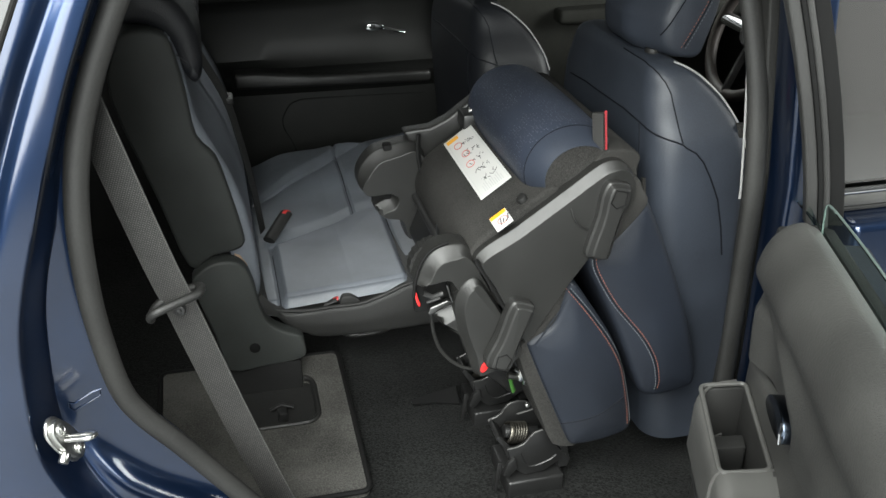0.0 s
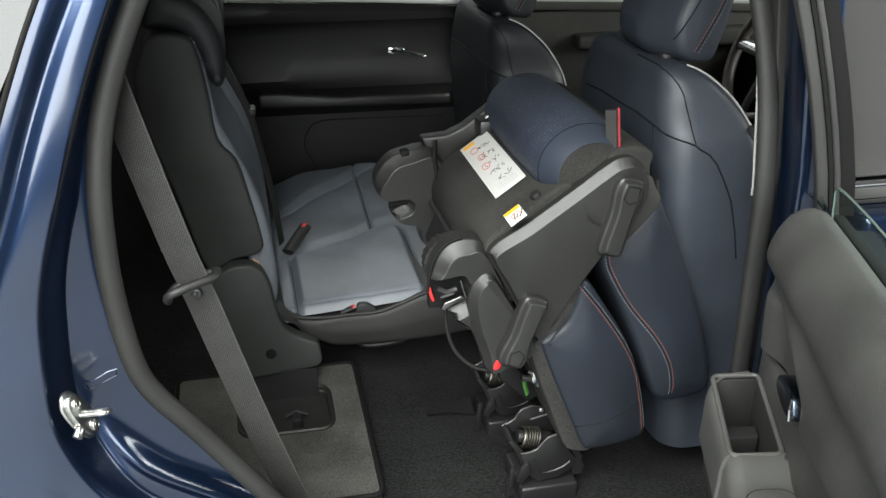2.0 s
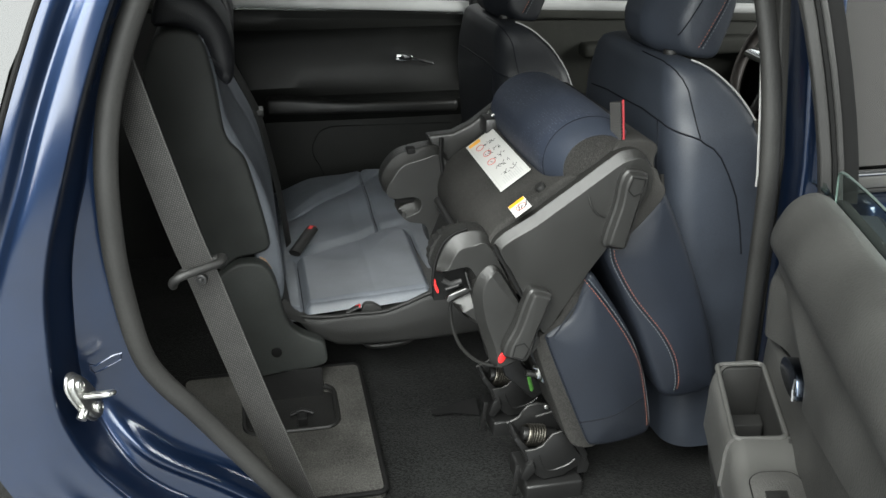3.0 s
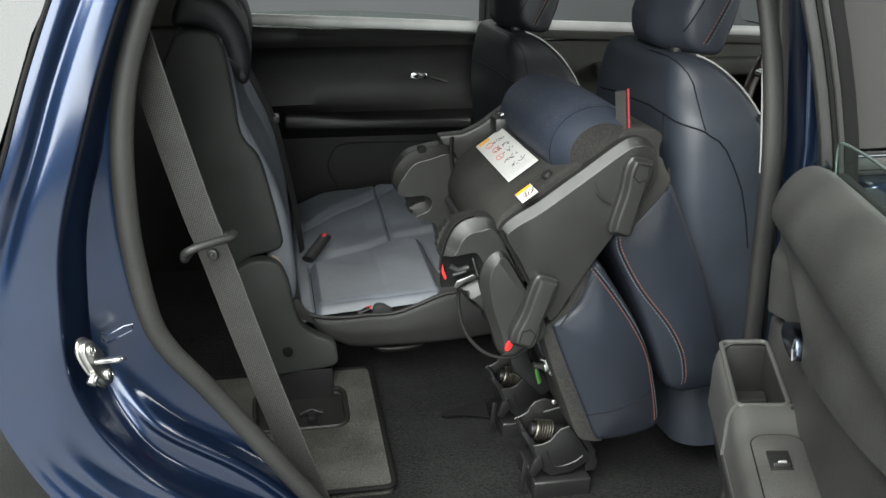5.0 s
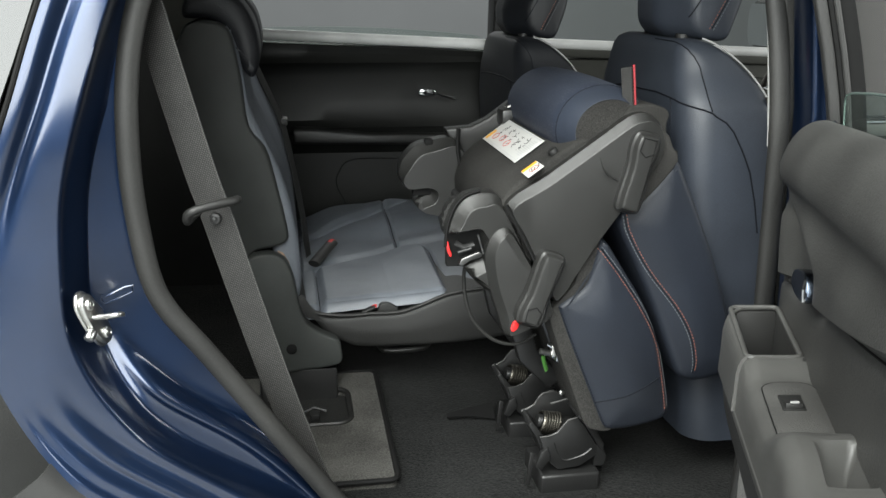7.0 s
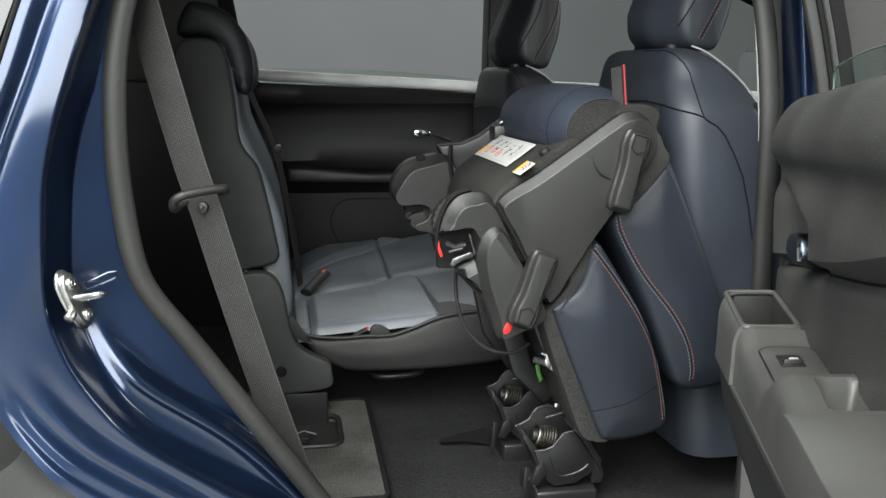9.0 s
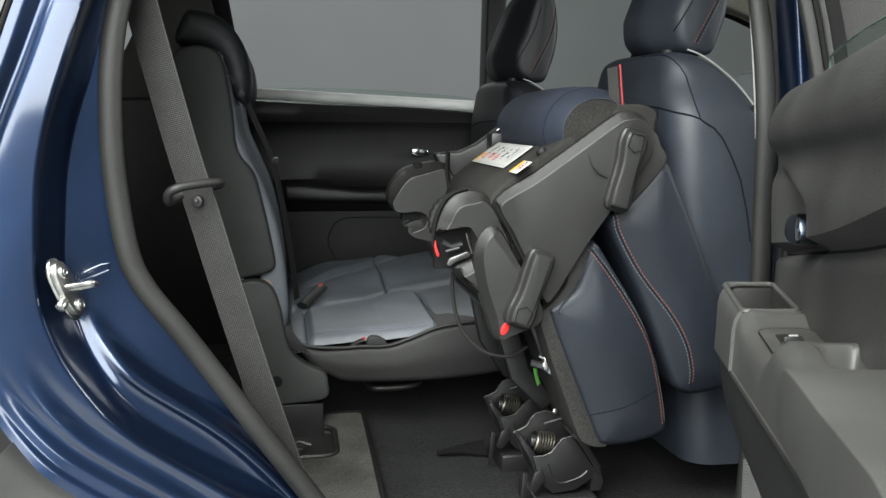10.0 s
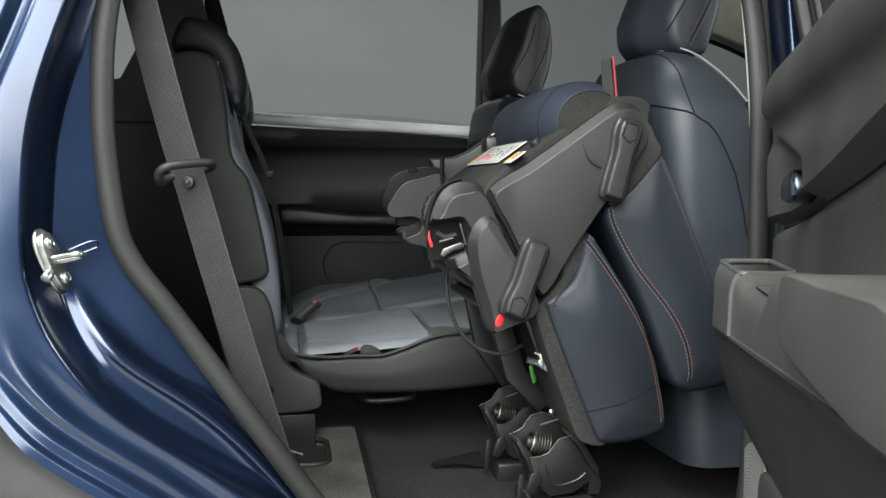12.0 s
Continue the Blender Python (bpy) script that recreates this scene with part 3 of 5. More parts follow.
part("window_frame", prism([(1.078, 1.075), (1.108, 1.075), (1.091, 1.25), (1.063, 1.375), (1.020, 1.58), (0.955, 1.58), (1.006, 1.375), (1.044, 1.25)], -0.004, 0.030, 0.004, 2, lambda v: Vector((v.x, v.y + 0.5 * lean(v.z), v.z))), GAP, front_door)

# far rear door with its open window
far_door = thing("far_rear_door", (0.55, 1.58, 0.4), "black trimmed far rear door with its window partly lowered", "car door")
rows = []
for z, y in ((0.34, 1.60), (0.50, 1.585), (0.70, 1.575), (0.80, 1.57), (0.835, 1.53), (0.862, 1.520), (0.872, 1.535), (0.876, 1.57), (0.90, 1.592), (0.96, 1.600), (1.03, 1.596), (1.055, 1.588), (1.067, 1.574), (1.080, 1.584), (1.105, 1.592), (1.130, 1.585), (1.137, 1.60)):
    rows.append([(x, y + 0.004 * math.sin(7 * x), z - 0.048 * (x - 0.17) * min(1.0, max(0.0, (z - 1.07) / 0.05)) + 0.02 * (x - 0.54) * (0.88 < z < 1.05)) for x in np.linspace(0.175, 0.905, 20)])
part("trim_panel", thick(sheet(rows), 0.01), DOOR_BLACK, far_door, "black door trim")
part("window_ledge", sweep([(x, 1.590, 1.152 - 0.048 * (x - 0.17)) for x in np.linspace(0.17, 0.905, 12)], 0.016, 16, flat=0.75, up=(0, 1, 0)), LEDGE, far_door, "grey window ledge with its shine put in the pale colour")
part("armrest", prism([(0.30, 0.838), (0.86, 0.826), (0.86, 0.862), (0.52, 0.868), (0.36, 0.885), (0.30, 0.885)], 1.505, 1.565, 0.012), GREY_PLASTIC, far_door)
handle = part("door_handle", prism([(0.68, 0.972), (0.70, 0.966), (0.735, 0.970), (0.735, 0.985), (0.705, 0.992), (0.685, 0.990)], 1.565, 1.60, 0.005), CHROME, far_door, "chrome door handle")
part("lever", sweep([(0.73, 1.575, 0.976), (0.765, 1.575, 0.966), (0.80, 1.585, 0.956)], 0.005, 8, flat=0.6), CHROME, handle)
part("lower_pocket", sweep(smooth_line([(0.47, 1.577, 0.60), (0.452, 1.573, 0.652), (0.433, 1.572, 0.69), (0.429, 1.571, 0.72), (0.439, 1.570, 0.745), (0.452, 1.569, 0.765), (0.474, 1.568, 0.776), (0.53, 1.568, 0.781), (0.85, 1.567, 0.776)], 5), 0.0016, 6), GAP, far_door)
rows = [[(x, 1.632 - 0.2 * (z0 + (z1 - z0) * k - 1.05), z0 + (z1 - z0) * k) for k in (0, 0.5, 1)] for x, z0, z1 in [(x, 1.05, 1.170 - 0.038 * (x - 0.17) + 0.012 * math.sin(3.1416 * min((x - 0.2) / 0.7, 1)) - 0.02 * max(0, (x - 0.86) / 0.04) ** 2) for x in np.linspace(0.2, 0.9, 24)]]
pane = part("window_pane", thick(sheet(rows), 0.004), GLASS, far_door, "green tinted lowered glass")
pane.visible_shadow = False
part("window_frame", prism([(0.125, 1.13), (0.20, 1.13), (0.15, 1.42), (0.105, 1.59), (0.075, 1.59)], 1.62, 1.66, 0.005), GAP, far_door)

# ---- the car floor ----
tagged(part("floor", thick(sheet([[(x, y, 0.372 + 0.004 * noise.noise((x * 5, y * 5, 0)) + (0.03 * max(0, (y - 0.4)) if x < 0.5 else 0)) for x in np.linspace(-1.15, 2.2, 60)] for y in np.linspace(0.07, 1.6, 30)]), 0.02), CARPET), "black needle-felt carpet of the car floor", "carpet", kind="structure")

cover = thing("floor_cover", (0.28, 0.5, 0.38), "grey carpeted floor cover board with a recessed finger pull", "floor cover")


def slope(v):
    return Vector((v.x, v.y, v.z + 0.075 * (v.y - 0.36)))


def plate(outline, hole, z0, z1, to):
    bm = bmesh.new()
    k = len(outline)
    ring = [[bm.verts.new((*p, z)) for p in outline] for z in (z0, z1)]
    inner = [[bm.verts.new((*p, z)) for p in hole] for z in (z0, z1)]
    h = len(hole)
    for i in range(k):
        bm.faces.new((ring[0][i], ring[0][(i + 1) % k], ring[1][(i + 1) % k], ring[1][i]))
    for i in range(h):
        bm.faces.new((inner[0][i], inner[0][(i + 1) % h], inner[1][(i + 1) % h], inner[1][i]))
    edges = []
    for i in range(k):
        edges.append(bm.edges.get((ring[1][i], ring[1][(i + 1) % k])))
    for i in range(h):
        edges.append(bm.edges.get((inner[1][i], inner[1][(i + 1) % h])))
    bmesh.ops.triangle_fill(bm, edges=edges, use_beauty=True)
    for v in bm.verts:
        v.co = to(v.co)
    return bm


def rounded(x0, x1, y0, y1, r, n=5):
    out = []
    for cx, cy, a in ((x1 - r, y1 - r, 0), (x0 + r, y1 - r, 90), (x0 + r, y0 + r, 180), (x1 - r, y0 + r, 270)):
        out += [(cx + r * math.cos(radians(a + 90 * i / n)), cy + r * math.sin(radians(a + 90 * i / n))) for i in range(n + 1)]
    return out


board_line = rounded(0.06, 0.462, 0.332, 0.782, 0.018)
pull_line = rounded(0.194, 0.392, 0.550, 0.702, 0.03)
part("board", plate(board_line, pull_line, 0.372, 0.390, slope), CARPET_GREY, cover, "grey velour board")
part("edging", sweep([slope(Vector((x, y, 0.388))) for x, y in board_line], 0.006, 8, closed=True), GAP, cover, "black bound edge")
part("pull_rim", sweep([slope(Vector((x, y, 0.391))) for x, y in pull_line], 0.006, 8, closed=True), BLACK_PLASTIC, cover)
part("pull_cup", prism([(0.199, 0.372), (0.388, 0.372), (0.388, 0.378), (0.199, 0.378)], 0.555, 0.697, 0.001, 1, slope), BLACK_PLASTIC, cover)
part("latch", merge(block(0.305, 0.325, 0.575, 0.60, 0.379, 0.40, 0.003, 2, slope), sweep([slope(Vector((0.29, 0.60, 0.395))), slope(Vector((0.315, 0.605, 0.402))), slope(Vector((0.34, 0.60, 0.395)))], 0.004, 8)), BLACK_STEEL, cover)

# ---- the tumbled near seat ----
seat = thing("folded_seat", (0.77, 0.42, 0.372), "second-row car seat folded and tipped forward, blue leather and grey plastic", "car seat")

# big side shield on the open side
SHIELD = [(0.630, 0.944), (0.70, 0.994), (0.77, 1.043), (0.822, 1.080), (0.845, 1.092), (0.868, 1.092), (0.887, 1.078), (0.898, 1.052), (0.897, 1.025), (0.880, 0.995), (0.835, 0.935), (0.79, 0.872), (0.757, 0.82), (0.735, 0.785), (0.715, 0.775), (0.69, 0.825), (0.66, 0.885)]
shield = part("side_shield", shell(smooth_line([(x, z, 0) for x, z in SHIELD], 9, closed=True), 0.200, 0.250, CHAMFER, 0.3, (-0.58, 0.81)), GREY_PLASTIC, seat, "dark grey moulded plastic side shield", crease=15)
part("gap_line", sweep(smooth_line([(0.628, 0.203, 0.946), (0.650, 0.201, 0.905), (0.683, 0.200, 0.842), (0.712, 0.202, 0.785)], 5), 0.0042, 8, flat=0.6), GAP, seat, "dark gap beside the shield")
part("cable", sweep(smooth_line([(0.785, 0.199, 1.022), (0.790, 0.196, 1.005), (0.80, 0.196, 0.992), (0.815, 0.197, 0.985)], 5), 0.0016, 6), RUBBER, shield, "thin cable")
part("screw_cap", cylinder((0.721, 0.246, 1.020), (0.713, 0.246, 1.030), 0.009), BLACK_PLASTIC, seat)

# recliner covers
COVER2 = [(0.642, 0.897), (0.630, 0.905), (0.616, 0.900), (0.604, 0.884), (0.597, 0.86), (0.599, 0.83), (0.607, 0.795), (0.622, 0.75), (0.632, 0.718), (0.645, 0.712), (0.672, 0.722), (0.704, 0.735), (0.716, 0.752), (0.712, 0.775), (0.69, 0.815), (0.66, 0.868)]
lower = part("recliner_cover", shell(smooth_line([(x, z, 0) for x, z in COVER2], 9, closed=True), 0.203, 0.245, CHAMFER, 0.25, (-0.8, 0.5)), GREY_PLASTIC, seat, "grey plastic recliner cover", crease=15)
part("red_mark", prism([(0.648 + 0.0068 * math.cos(a) + 0.0035 * math.sin(a), 0.735 + 0.011 * math.sin(a)) for a in np.linspace(0, 6.2832, 17)[:-1]], 0.2005, 0.206, 0.002, 2), RED, lower, "red lock mark")
COVER3 = [(0.534, 0.893), (0.538, 0.915), (0.55, 0.94), (0.57, 0.957), (0.60, 0.962), (0.625, 0.952), (0.648, 0.91), (0.668, 0.86), (0.66, 0.80), (0.62, 0.785), (0.592, 0.800), (0.568, 0.826), (0.566, 0.836), (0.585, 0.845), (0.597, 0.857), (0.590, 0.890), (0.583, 0.897), (0.556, 0.893)]
upper = part("hinge_cover", shell(smooth_line([(x, z, 0) for x, z in COVER3], 9, closed=True), 0.218, 0.275, RIM, 0.3, (-0.5, 0.85)), GREY_PLASTIC, seat, "grey plastic hinge cover", crease=15)
gear = []
for k in range(48):
    a, r = 6.2832 * k / 48, 0.047 if k % 2 else 0.0445
    gear.append((0.578 + r * math.cos(a), 0.905 + r * 1.05 * math.sin(a)))
part("toothed_disc", prism(gear, 0.268, 0.292, 0.0), BLACK_PLASTIC, upper, "black toothed recliner disc")
# Black block behind the notch paints the shade inside it.
part("mouth_shade_block", block(0.537, 0.602, 0.252, 0.27, 0.83, 0.90, 0.002), GAP, upper, "black block standing for the shade in the latch recess")
part("latch_hook", merge(prism([(0.553, 0.841), (0.558, 0.851), (0.588, 0.862), (0.595, 0.858), (0.593, 0.852), (0.573, 0.846), (0.558, 0.836)], 0.226, 0.236, 0.002), sweep([(0.586, 0.226, 0.892), (0.590, 0.224, 0.876), (0.596, 0.226, 0.858)], 0.0018, 8)), HOOK_STEEL, upper, "bright steel latch")
part("latch_arm", merge(sweep([(0.548, 0.232, 0.878), (0.562, 0.230, 0.870), (0.580, 0.232, 0.874)], 0.005, 8, flat=0.6), sweep([(0.552, 0.228, 0.862), (0.575, 0.228, 0.868)], 0.003, 8)), BLACK_STEEL, upper)
part("red_tab", prism(smooth_line([(x, z, 0) for x, z in [(0.533, 0.880), (0.536, 0.880), (0.5385, 0.868), (0.5425, 0.857), (0.5405, 0.852), (0.5375, 0.857), (0.5345, 0.867)]], 3, closed=True), 0.234, 0.248, 0.003), RED, upper, "red release tab")
part("left_band", sweep(smooth_line([(0.532, 0.236, 0.87), (0.536, 0.234, 0.908), (0.548, 0.234, 0.940), (0.566, 0.236, 0.957), (0.590, 0.238, 0.964)], 5), 0.0035, 8, flat=0.8), GAP, upper, "black gap band")


def lever(name, p, q, width, y):
    """A moulded pull lever from p to q in x, z."""
    p, q = Vector(p), Vector(q)
    t = (q - p).normalized()
    n = Vector((-t.y, t.x))
    length = (q - p).length
    prof = [(0.0, 0.55), (0.06, 0.9), (0.2, 1.0), (0.45, 0.86), (0.8, 0.92), (0.95, 0.85), (1.0, 0.5)]
    line = [p + t * length * s + n * width * w for s, w in prof] + [p + t * length * s - n * width * w for s, w in reversed(prof)]
    ob = part(name, shell(smooth_line([(v.x, v.y, 0) for v in line], 7, closed=True), y, y + 0.030, [(0.0, 0.015), (0.001, 0.0125), (0.004, 0.010), (0.0085, 0.0025), (0.011, 0.0006), (0.014, 0.0)], 0.7, (-0.9, 0.3)), LEVER_PLASTIC, seat, "black moulded seat release lever", crease=15)
    c = p + t * length * 0.17
    shape = [c + t * a * length * 0.10 + n * b * width * 0.5 for a, b in ((-1, -0.8), (-1, 0.8), (0.6, 1.0), (1.2, 0), (0.6, -1.0))]
    part("button_mark", sweep([(v.x, y - 0.0004, v.y) for v in shape], 0.0012, 6, closed=True), GAP, ob)
    return ob


lever("upper_lever", (0.862, 1.064), (0.830, 0.930), 0.025, 0.176)
lever("lower_lever", (0.663, 0.740), (0.708, 0.866), 0.0255, 0.170)

# far side frame, seen over the top panel
LUG = [(0.503, 0.925), (0.510, 0.948), (0.530, 0.972), (0.556, 0.984), (0.614, 0.991), (0.640, 0.96), (0.645, 0.90), (0.622, 0.80), (0.600, 0.785), (0.588, 0.824), (0.556, 0.836), (0.539, 0.850), (0.535, 0.860), (0.546, 0.868), (0.564, 0.875), (0.568, 0.882), (0.560, 0.889), (0.524, 0.888), (0.507, 0.903)]
far_hinge = part("far_hinge_cover", shell(smooth_line([(x, z, 0) for x, z in LUG], 9, closed=True), 0.610, 0.665, RIM, 0.08, (-0.5, 0.85)), GREY_PLASTIC, seat, "grey plastic hinge cover", crease=15)
# Another black block gives the far notch its painted shade.
part("far_mouth_shade_block", block(0.532, 0.572, 0.626, 0.655, 0.872, 0.892, 0.002), GAP, far_hinge, "black block standing for the shade in the latch recess")
part("peg", block(0.556, 0.574, 0.622, 0.645, 0.976, 0.990, 0.004), GAP, far_hinge)
part("far_side_shield", prism([(0.600, 1.008), (0.612, 0.985), (0.645, 0.90), (0.70, 0.80), (0.80, 0.90), (0.85, 1.0), (0.82, 1.10), (0.775, 1.092), (0.745, 1.068), (0.69, 1.028), (0.655, 1.012)], 0.640, 0.675, 0.006, 3), GREY_PLASTIC, seat, "dark grey moulded plastic side shield")
# the felt-covered panel with the labels
PANEL = [(0.617, 0.893), (0.620, 0.930), (0.634, 0.960), (0.66, 0.983), (0.70, 1.010), (0.74, 1.038), (0.765, 1.05), (0.80, 1.02), (0.76, 0.93), (0.70, 0.85), (0.64, 0.83)]
panel = part("back_panel", prism(smooth_line([(x, z, 0) for x, z in PANEL], 3, closed=True), 0.228, 0.618, 0.009, 3), FELT, seat, "charcoal felt covered panel")
part("shield_lip", prism([(0.625, 0.945), (0.700, 0.9985), (0.765, 1.044), (0.77, 1.03), (0.705, 0.98), (0.63, 0.93)], 0.235, 0.272, 0.004, 2), GREY_PLASTIC, seat)

# blue leather roll of the cushion nose
ROLL = Vector((0.812, 0, 1.058))
roll_rows = []
for i, y in enumerate(np.linspace(0.238, 0.662, 40)):
    s = i / 39
    r = 0.0795 * (1 - 0.06 * (2 * s - 1) ** 2 - 0.30 * max(0, (s - 0.92) / 0.08) ** 2 - 0.24 * max(0, (0.16 - s) / 0.16) ** 2)
    roll_rows.append([(ROLL.x + r * 1.10 * math.cos(a), y, ROLL.z + r * math.sin(a)) for a in np.linspace(-0.9, 4.0, 30)])
roll = part("cushion_roll", sheet(roll_rows, uv=lambda i, j: (i * 0.0106, j * 0.0125)), PERFORATED, seat, "perforated dark blue leather roll")


def scaled(row, f, dy=0.0):
    return [Vector((ROLL.x + (q[0] - ROLL.x) * f, q[1] + dy, ROLL.z + (q[2] - ROLL.z) * f)) for q in row]


part("roll_end", sheet([scaled(roll_rows[0], f, -0.010 * (1 - f)) for f in (1.0, 0.85, 0.6, 0.3, 0.03)]), FELT, roll, "charcoal felt end")
part("far_end", sheet([scaled(roll_rows[-1], f) for f in (1.0, 0.03)]), FELT, roll)
part("side_band", sheet([scaled(r, 1.006, -0.0005) for r in roll_rows[:5]]), LEATHER_BAND, roll, "smooth dark blue leather side band")
part("end_piping", sweep(scaled(roll_rows[0], 1.0, -0.001), 0.0007, 6), LEATHER_BAND, roll, "bound edge of the roll")
part("seam", sweep(scaled(roll_rows[4], 1.003), 0.0011, 6), SEAM, roll)
# felt board between cushion and backrest
part("felt_board", prism(smooth_line([(x, z, 0) for x, z in [(0.800, 1.00), (0.835, 1.092), (0.862, 1.104), (0.894, 1.102), (0.912, 1.089), (0.908, 1.066), (0.917, 1.024), (0.932, 1.010), (0.90, 0.93), (0.86, 0.92)]], 3, closed=True), 0.228, 0.665, 0.012, 3), FELT, seat, "charcoal felt covered seat underside")
felt_gusset = part("felt_gusset", prism(smooth_line([(x, z, 0) for x, z in [(0.862, 1.05), (0.90, 1.06), (0.915, 1.035), (0.925, 1.01), (0.89, 0.965), (0.85, 0.925), (0.838, 0.93), (0.86, 0.98)]], 3, closed=True), 0.212, 0.26, 0.008, 3), FELT, seat)

# padded parts
PAD1 = [(0.797, 0.876), (0.811, 0.871), (0.836, 0.834), (0.883, 0.760), (0.912, 0.696), (0.930, 0.635), (0.945, 0.560), (0.940, 0.536), (0.916, 0.525), (0.873, 0.517), (0.834, 0.517), (0.818, 0.528), (0.797, 0.577), (0.755, 0.680), (0.729, 0.748), (0.727, 0.763), (0.745, 0.776), (0.767, 0.790), (0.778, 0.808), (0.787, 0.842)]
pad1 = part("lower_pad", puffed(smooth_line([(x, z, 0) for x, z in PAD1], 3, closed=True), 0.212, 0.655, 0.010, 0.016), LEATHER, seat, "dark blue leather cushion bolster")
part("felt_side", prism(smooth_line([(x, z, 0) for x, z in [(0.798, 0.880), (0.775, 0.862), (0.760, 0.829), (0.757, 0.800), (0.727, 0.766), (0.714, 0.735), (0.762, 0.597), (0.784, 0.538), (0.800, 0.520), (0.835, 0.513), (0.840, 0.53), (0.815, 0.57), (0.775, 0.67), (0.748, 0.755), (0.780, 0.79), (0.792, 0.82)]], 2, closed=True), 0.219, 0.64, 0.006, 2), FELT, seat, "charcoal felt cushion edge")
PAD2 = [(0.918, 1.012), (0.932, 1.008), (0.945, 0.985), (0.985, 0.897), (1.026, 0.795), (1.056, 0.70), (1.069, 0.640), (1.062, 0.614), (1.03, 0.604), (0.99, 0.600), (0.962, 0.612), (0.945, 0.645), (0.905, 0.745), (0.86, 0.84), (0.833, 0.893), (0.832, 0.918), (0.848, 0.933), (0.88, 0.965)]
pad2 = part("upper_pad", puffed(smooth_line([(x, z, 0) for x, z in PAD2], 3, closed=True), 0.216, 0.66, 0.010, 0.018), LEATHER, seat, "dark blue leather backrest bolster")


def seam_on(pad, pts, flip=1):
    line = [(p.x, p.y) for p in smooth_line([(x, z, 0) for x, z in pts], 10)]
    part("orange_stitching", stitches(drape(pad, line, 0.0002)), ORANGE_THREAD, pad, "rust red stitching")
    part("blue_stitching", stitches(drape(pad, [(x + flip * 0.0056, z + flip * 0.003) for x, z in line], 0.0002)), BLUE_THREAD, pad, "slate blue stitching")
    part("seam", sweep(drape(pad, [(x + flip * 0.0028, z + flip * 0.0015) for x, z in line], -0.0004), 0.0012, 6), SEAM, pad)


seam_on(pad1, [(0.795, 0.861), (0.833, 0.812), (0.878, 0.746), (0.908, 0.688), (0.921, 0.636), (0.930, 0.590), (0.935, 0.555)])
seam_on(pad2, [(0.843, 0.918), (0.851, 0.888), (0.890, 0.820), (0.946, 0.748), (0.975, 0.696), (0.987, 0.650), (0.988, 0.622)], -1)
# Below the cross seam the pad takes the shaded leather copy.
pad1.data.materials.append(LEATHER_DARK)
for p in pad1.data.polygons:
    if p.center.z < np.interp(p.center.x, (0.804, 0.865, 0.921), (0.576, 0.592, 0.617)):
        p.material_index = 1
part("cross_seam", sweep(drape(pad1, [(p.x, p.y) for p in smooth_line([(0.803, 0.575, 0), (0.835, 0.583, 0), (0.865, 0.592, 0), (0.921, 0.617, 0)], 8)], -0.0004), 0.0013, 6), SEAM, pad1)
part("edge_stitching", stitches(drape(pad1, [(p.x, p.y) for p in smooth_line([(0.735, 0.745, 0), (0.760, 0.682, 0), (0.802, 0.579, 0), (0.822, 0.532, 0)], 10)]), 0.006, 0.003, 0.0007), SEAM, pad1)

# pull strap
strap_rows = [[(0.838 - 0.10 * (z - 1.085) + x, y, z + 0.3 * x) for x, y in ((0.003, 0.252), (0.007, 0.247), (0.011, 0.242), (0.015, 0.237))] for z in np.linspace(1.08, 1.163, 14)]
strap = part("pull_strap", thick(sheet(strap_rows, uv=lambda i, j: (0.007 * j, 0.0064 * i)), 0.006), WEBBING, seat, "dark webbing pull strap with a red edge")
part("ribs", merge(*[sweep([(0.838 - 0.10 * (z - 1.085) + 0.001, 0.247, z), (0.838 - 0.10 * (z - 1.085) + 0.013, 0.2335, z + 0.004)], 0.0016, 5) for z in np.linspace(1.088, 1.160, 13)]), FELT, strap)
part("red_edge", sweep([(0.838 - 0.10 * (z - 1.085) + 0.016, 0.236, z + 0.005) for z in np.linspace(1.075, 1.165, 8)], 0.0022, 6), DARK_RED, strap, "red edge")

# labels on the panel, in the panel's own plane
part("latch_block", block(0.708, 0.752, 0.585, 0.636, 1.018, 1.052, 0.006), BLACK_STEEL, seat)
part("latch_pin", merge(sweep([(0.722, 0.60, 1.055), (0.738, 0.598, 1.064), (0.745, 0.60, 1.058)], 0.0035, 8), cylinder((0.728, 0.622, 1.052), (0.734, 0.622, 1.062), 0.005)), HOOK_STEEL, seat, "bright latch pin")
AX = Vector((0.815, 0, 0.579))
UP = Vector((-0.579, 0, 0.815))
ORIGIN = Vector((0.672, 0.0, 0.9930))


def on_panel(a, y, lift=0.0):
    return ORIGIN + AX * a + Vector((0, y, 0)) + UP * lift


def patch(a0, a1, y0, y1, lift, depth=0.0006, skew=0.0):
    bm = bmesh.new()
    lowf = [bm.verts.new(on_panel(a + skew * (y - y0), y, lift)) for a, y in ((a0, y0), (a1, y0), (a1, y1), (a0, y1))]
    top = [bm.verts.new(on_panel(a + skew * (y - y0), y, lift + depth)) for a, y in ((a0, y0), (a1, y0), (a1, y1), (a0, y1))]
    bm.faces.new(lowf[::-1])
    bm.faces.new(top)
    for i in range(4):
        bm.faces.new((lowf[i], lowf[(i + 1) % 4], top[(i + 1) % 4], top[i]))
    return bm


def circle_on(a, y, ra, ry, lift, r=0.0011):
    return sweep([on_panel(a + ra * math.cos(q), y + ry * math.sin(q), lift) for q in np.linspace(0, 6.2832, 17)[:-1]], r, 5, closed=True)


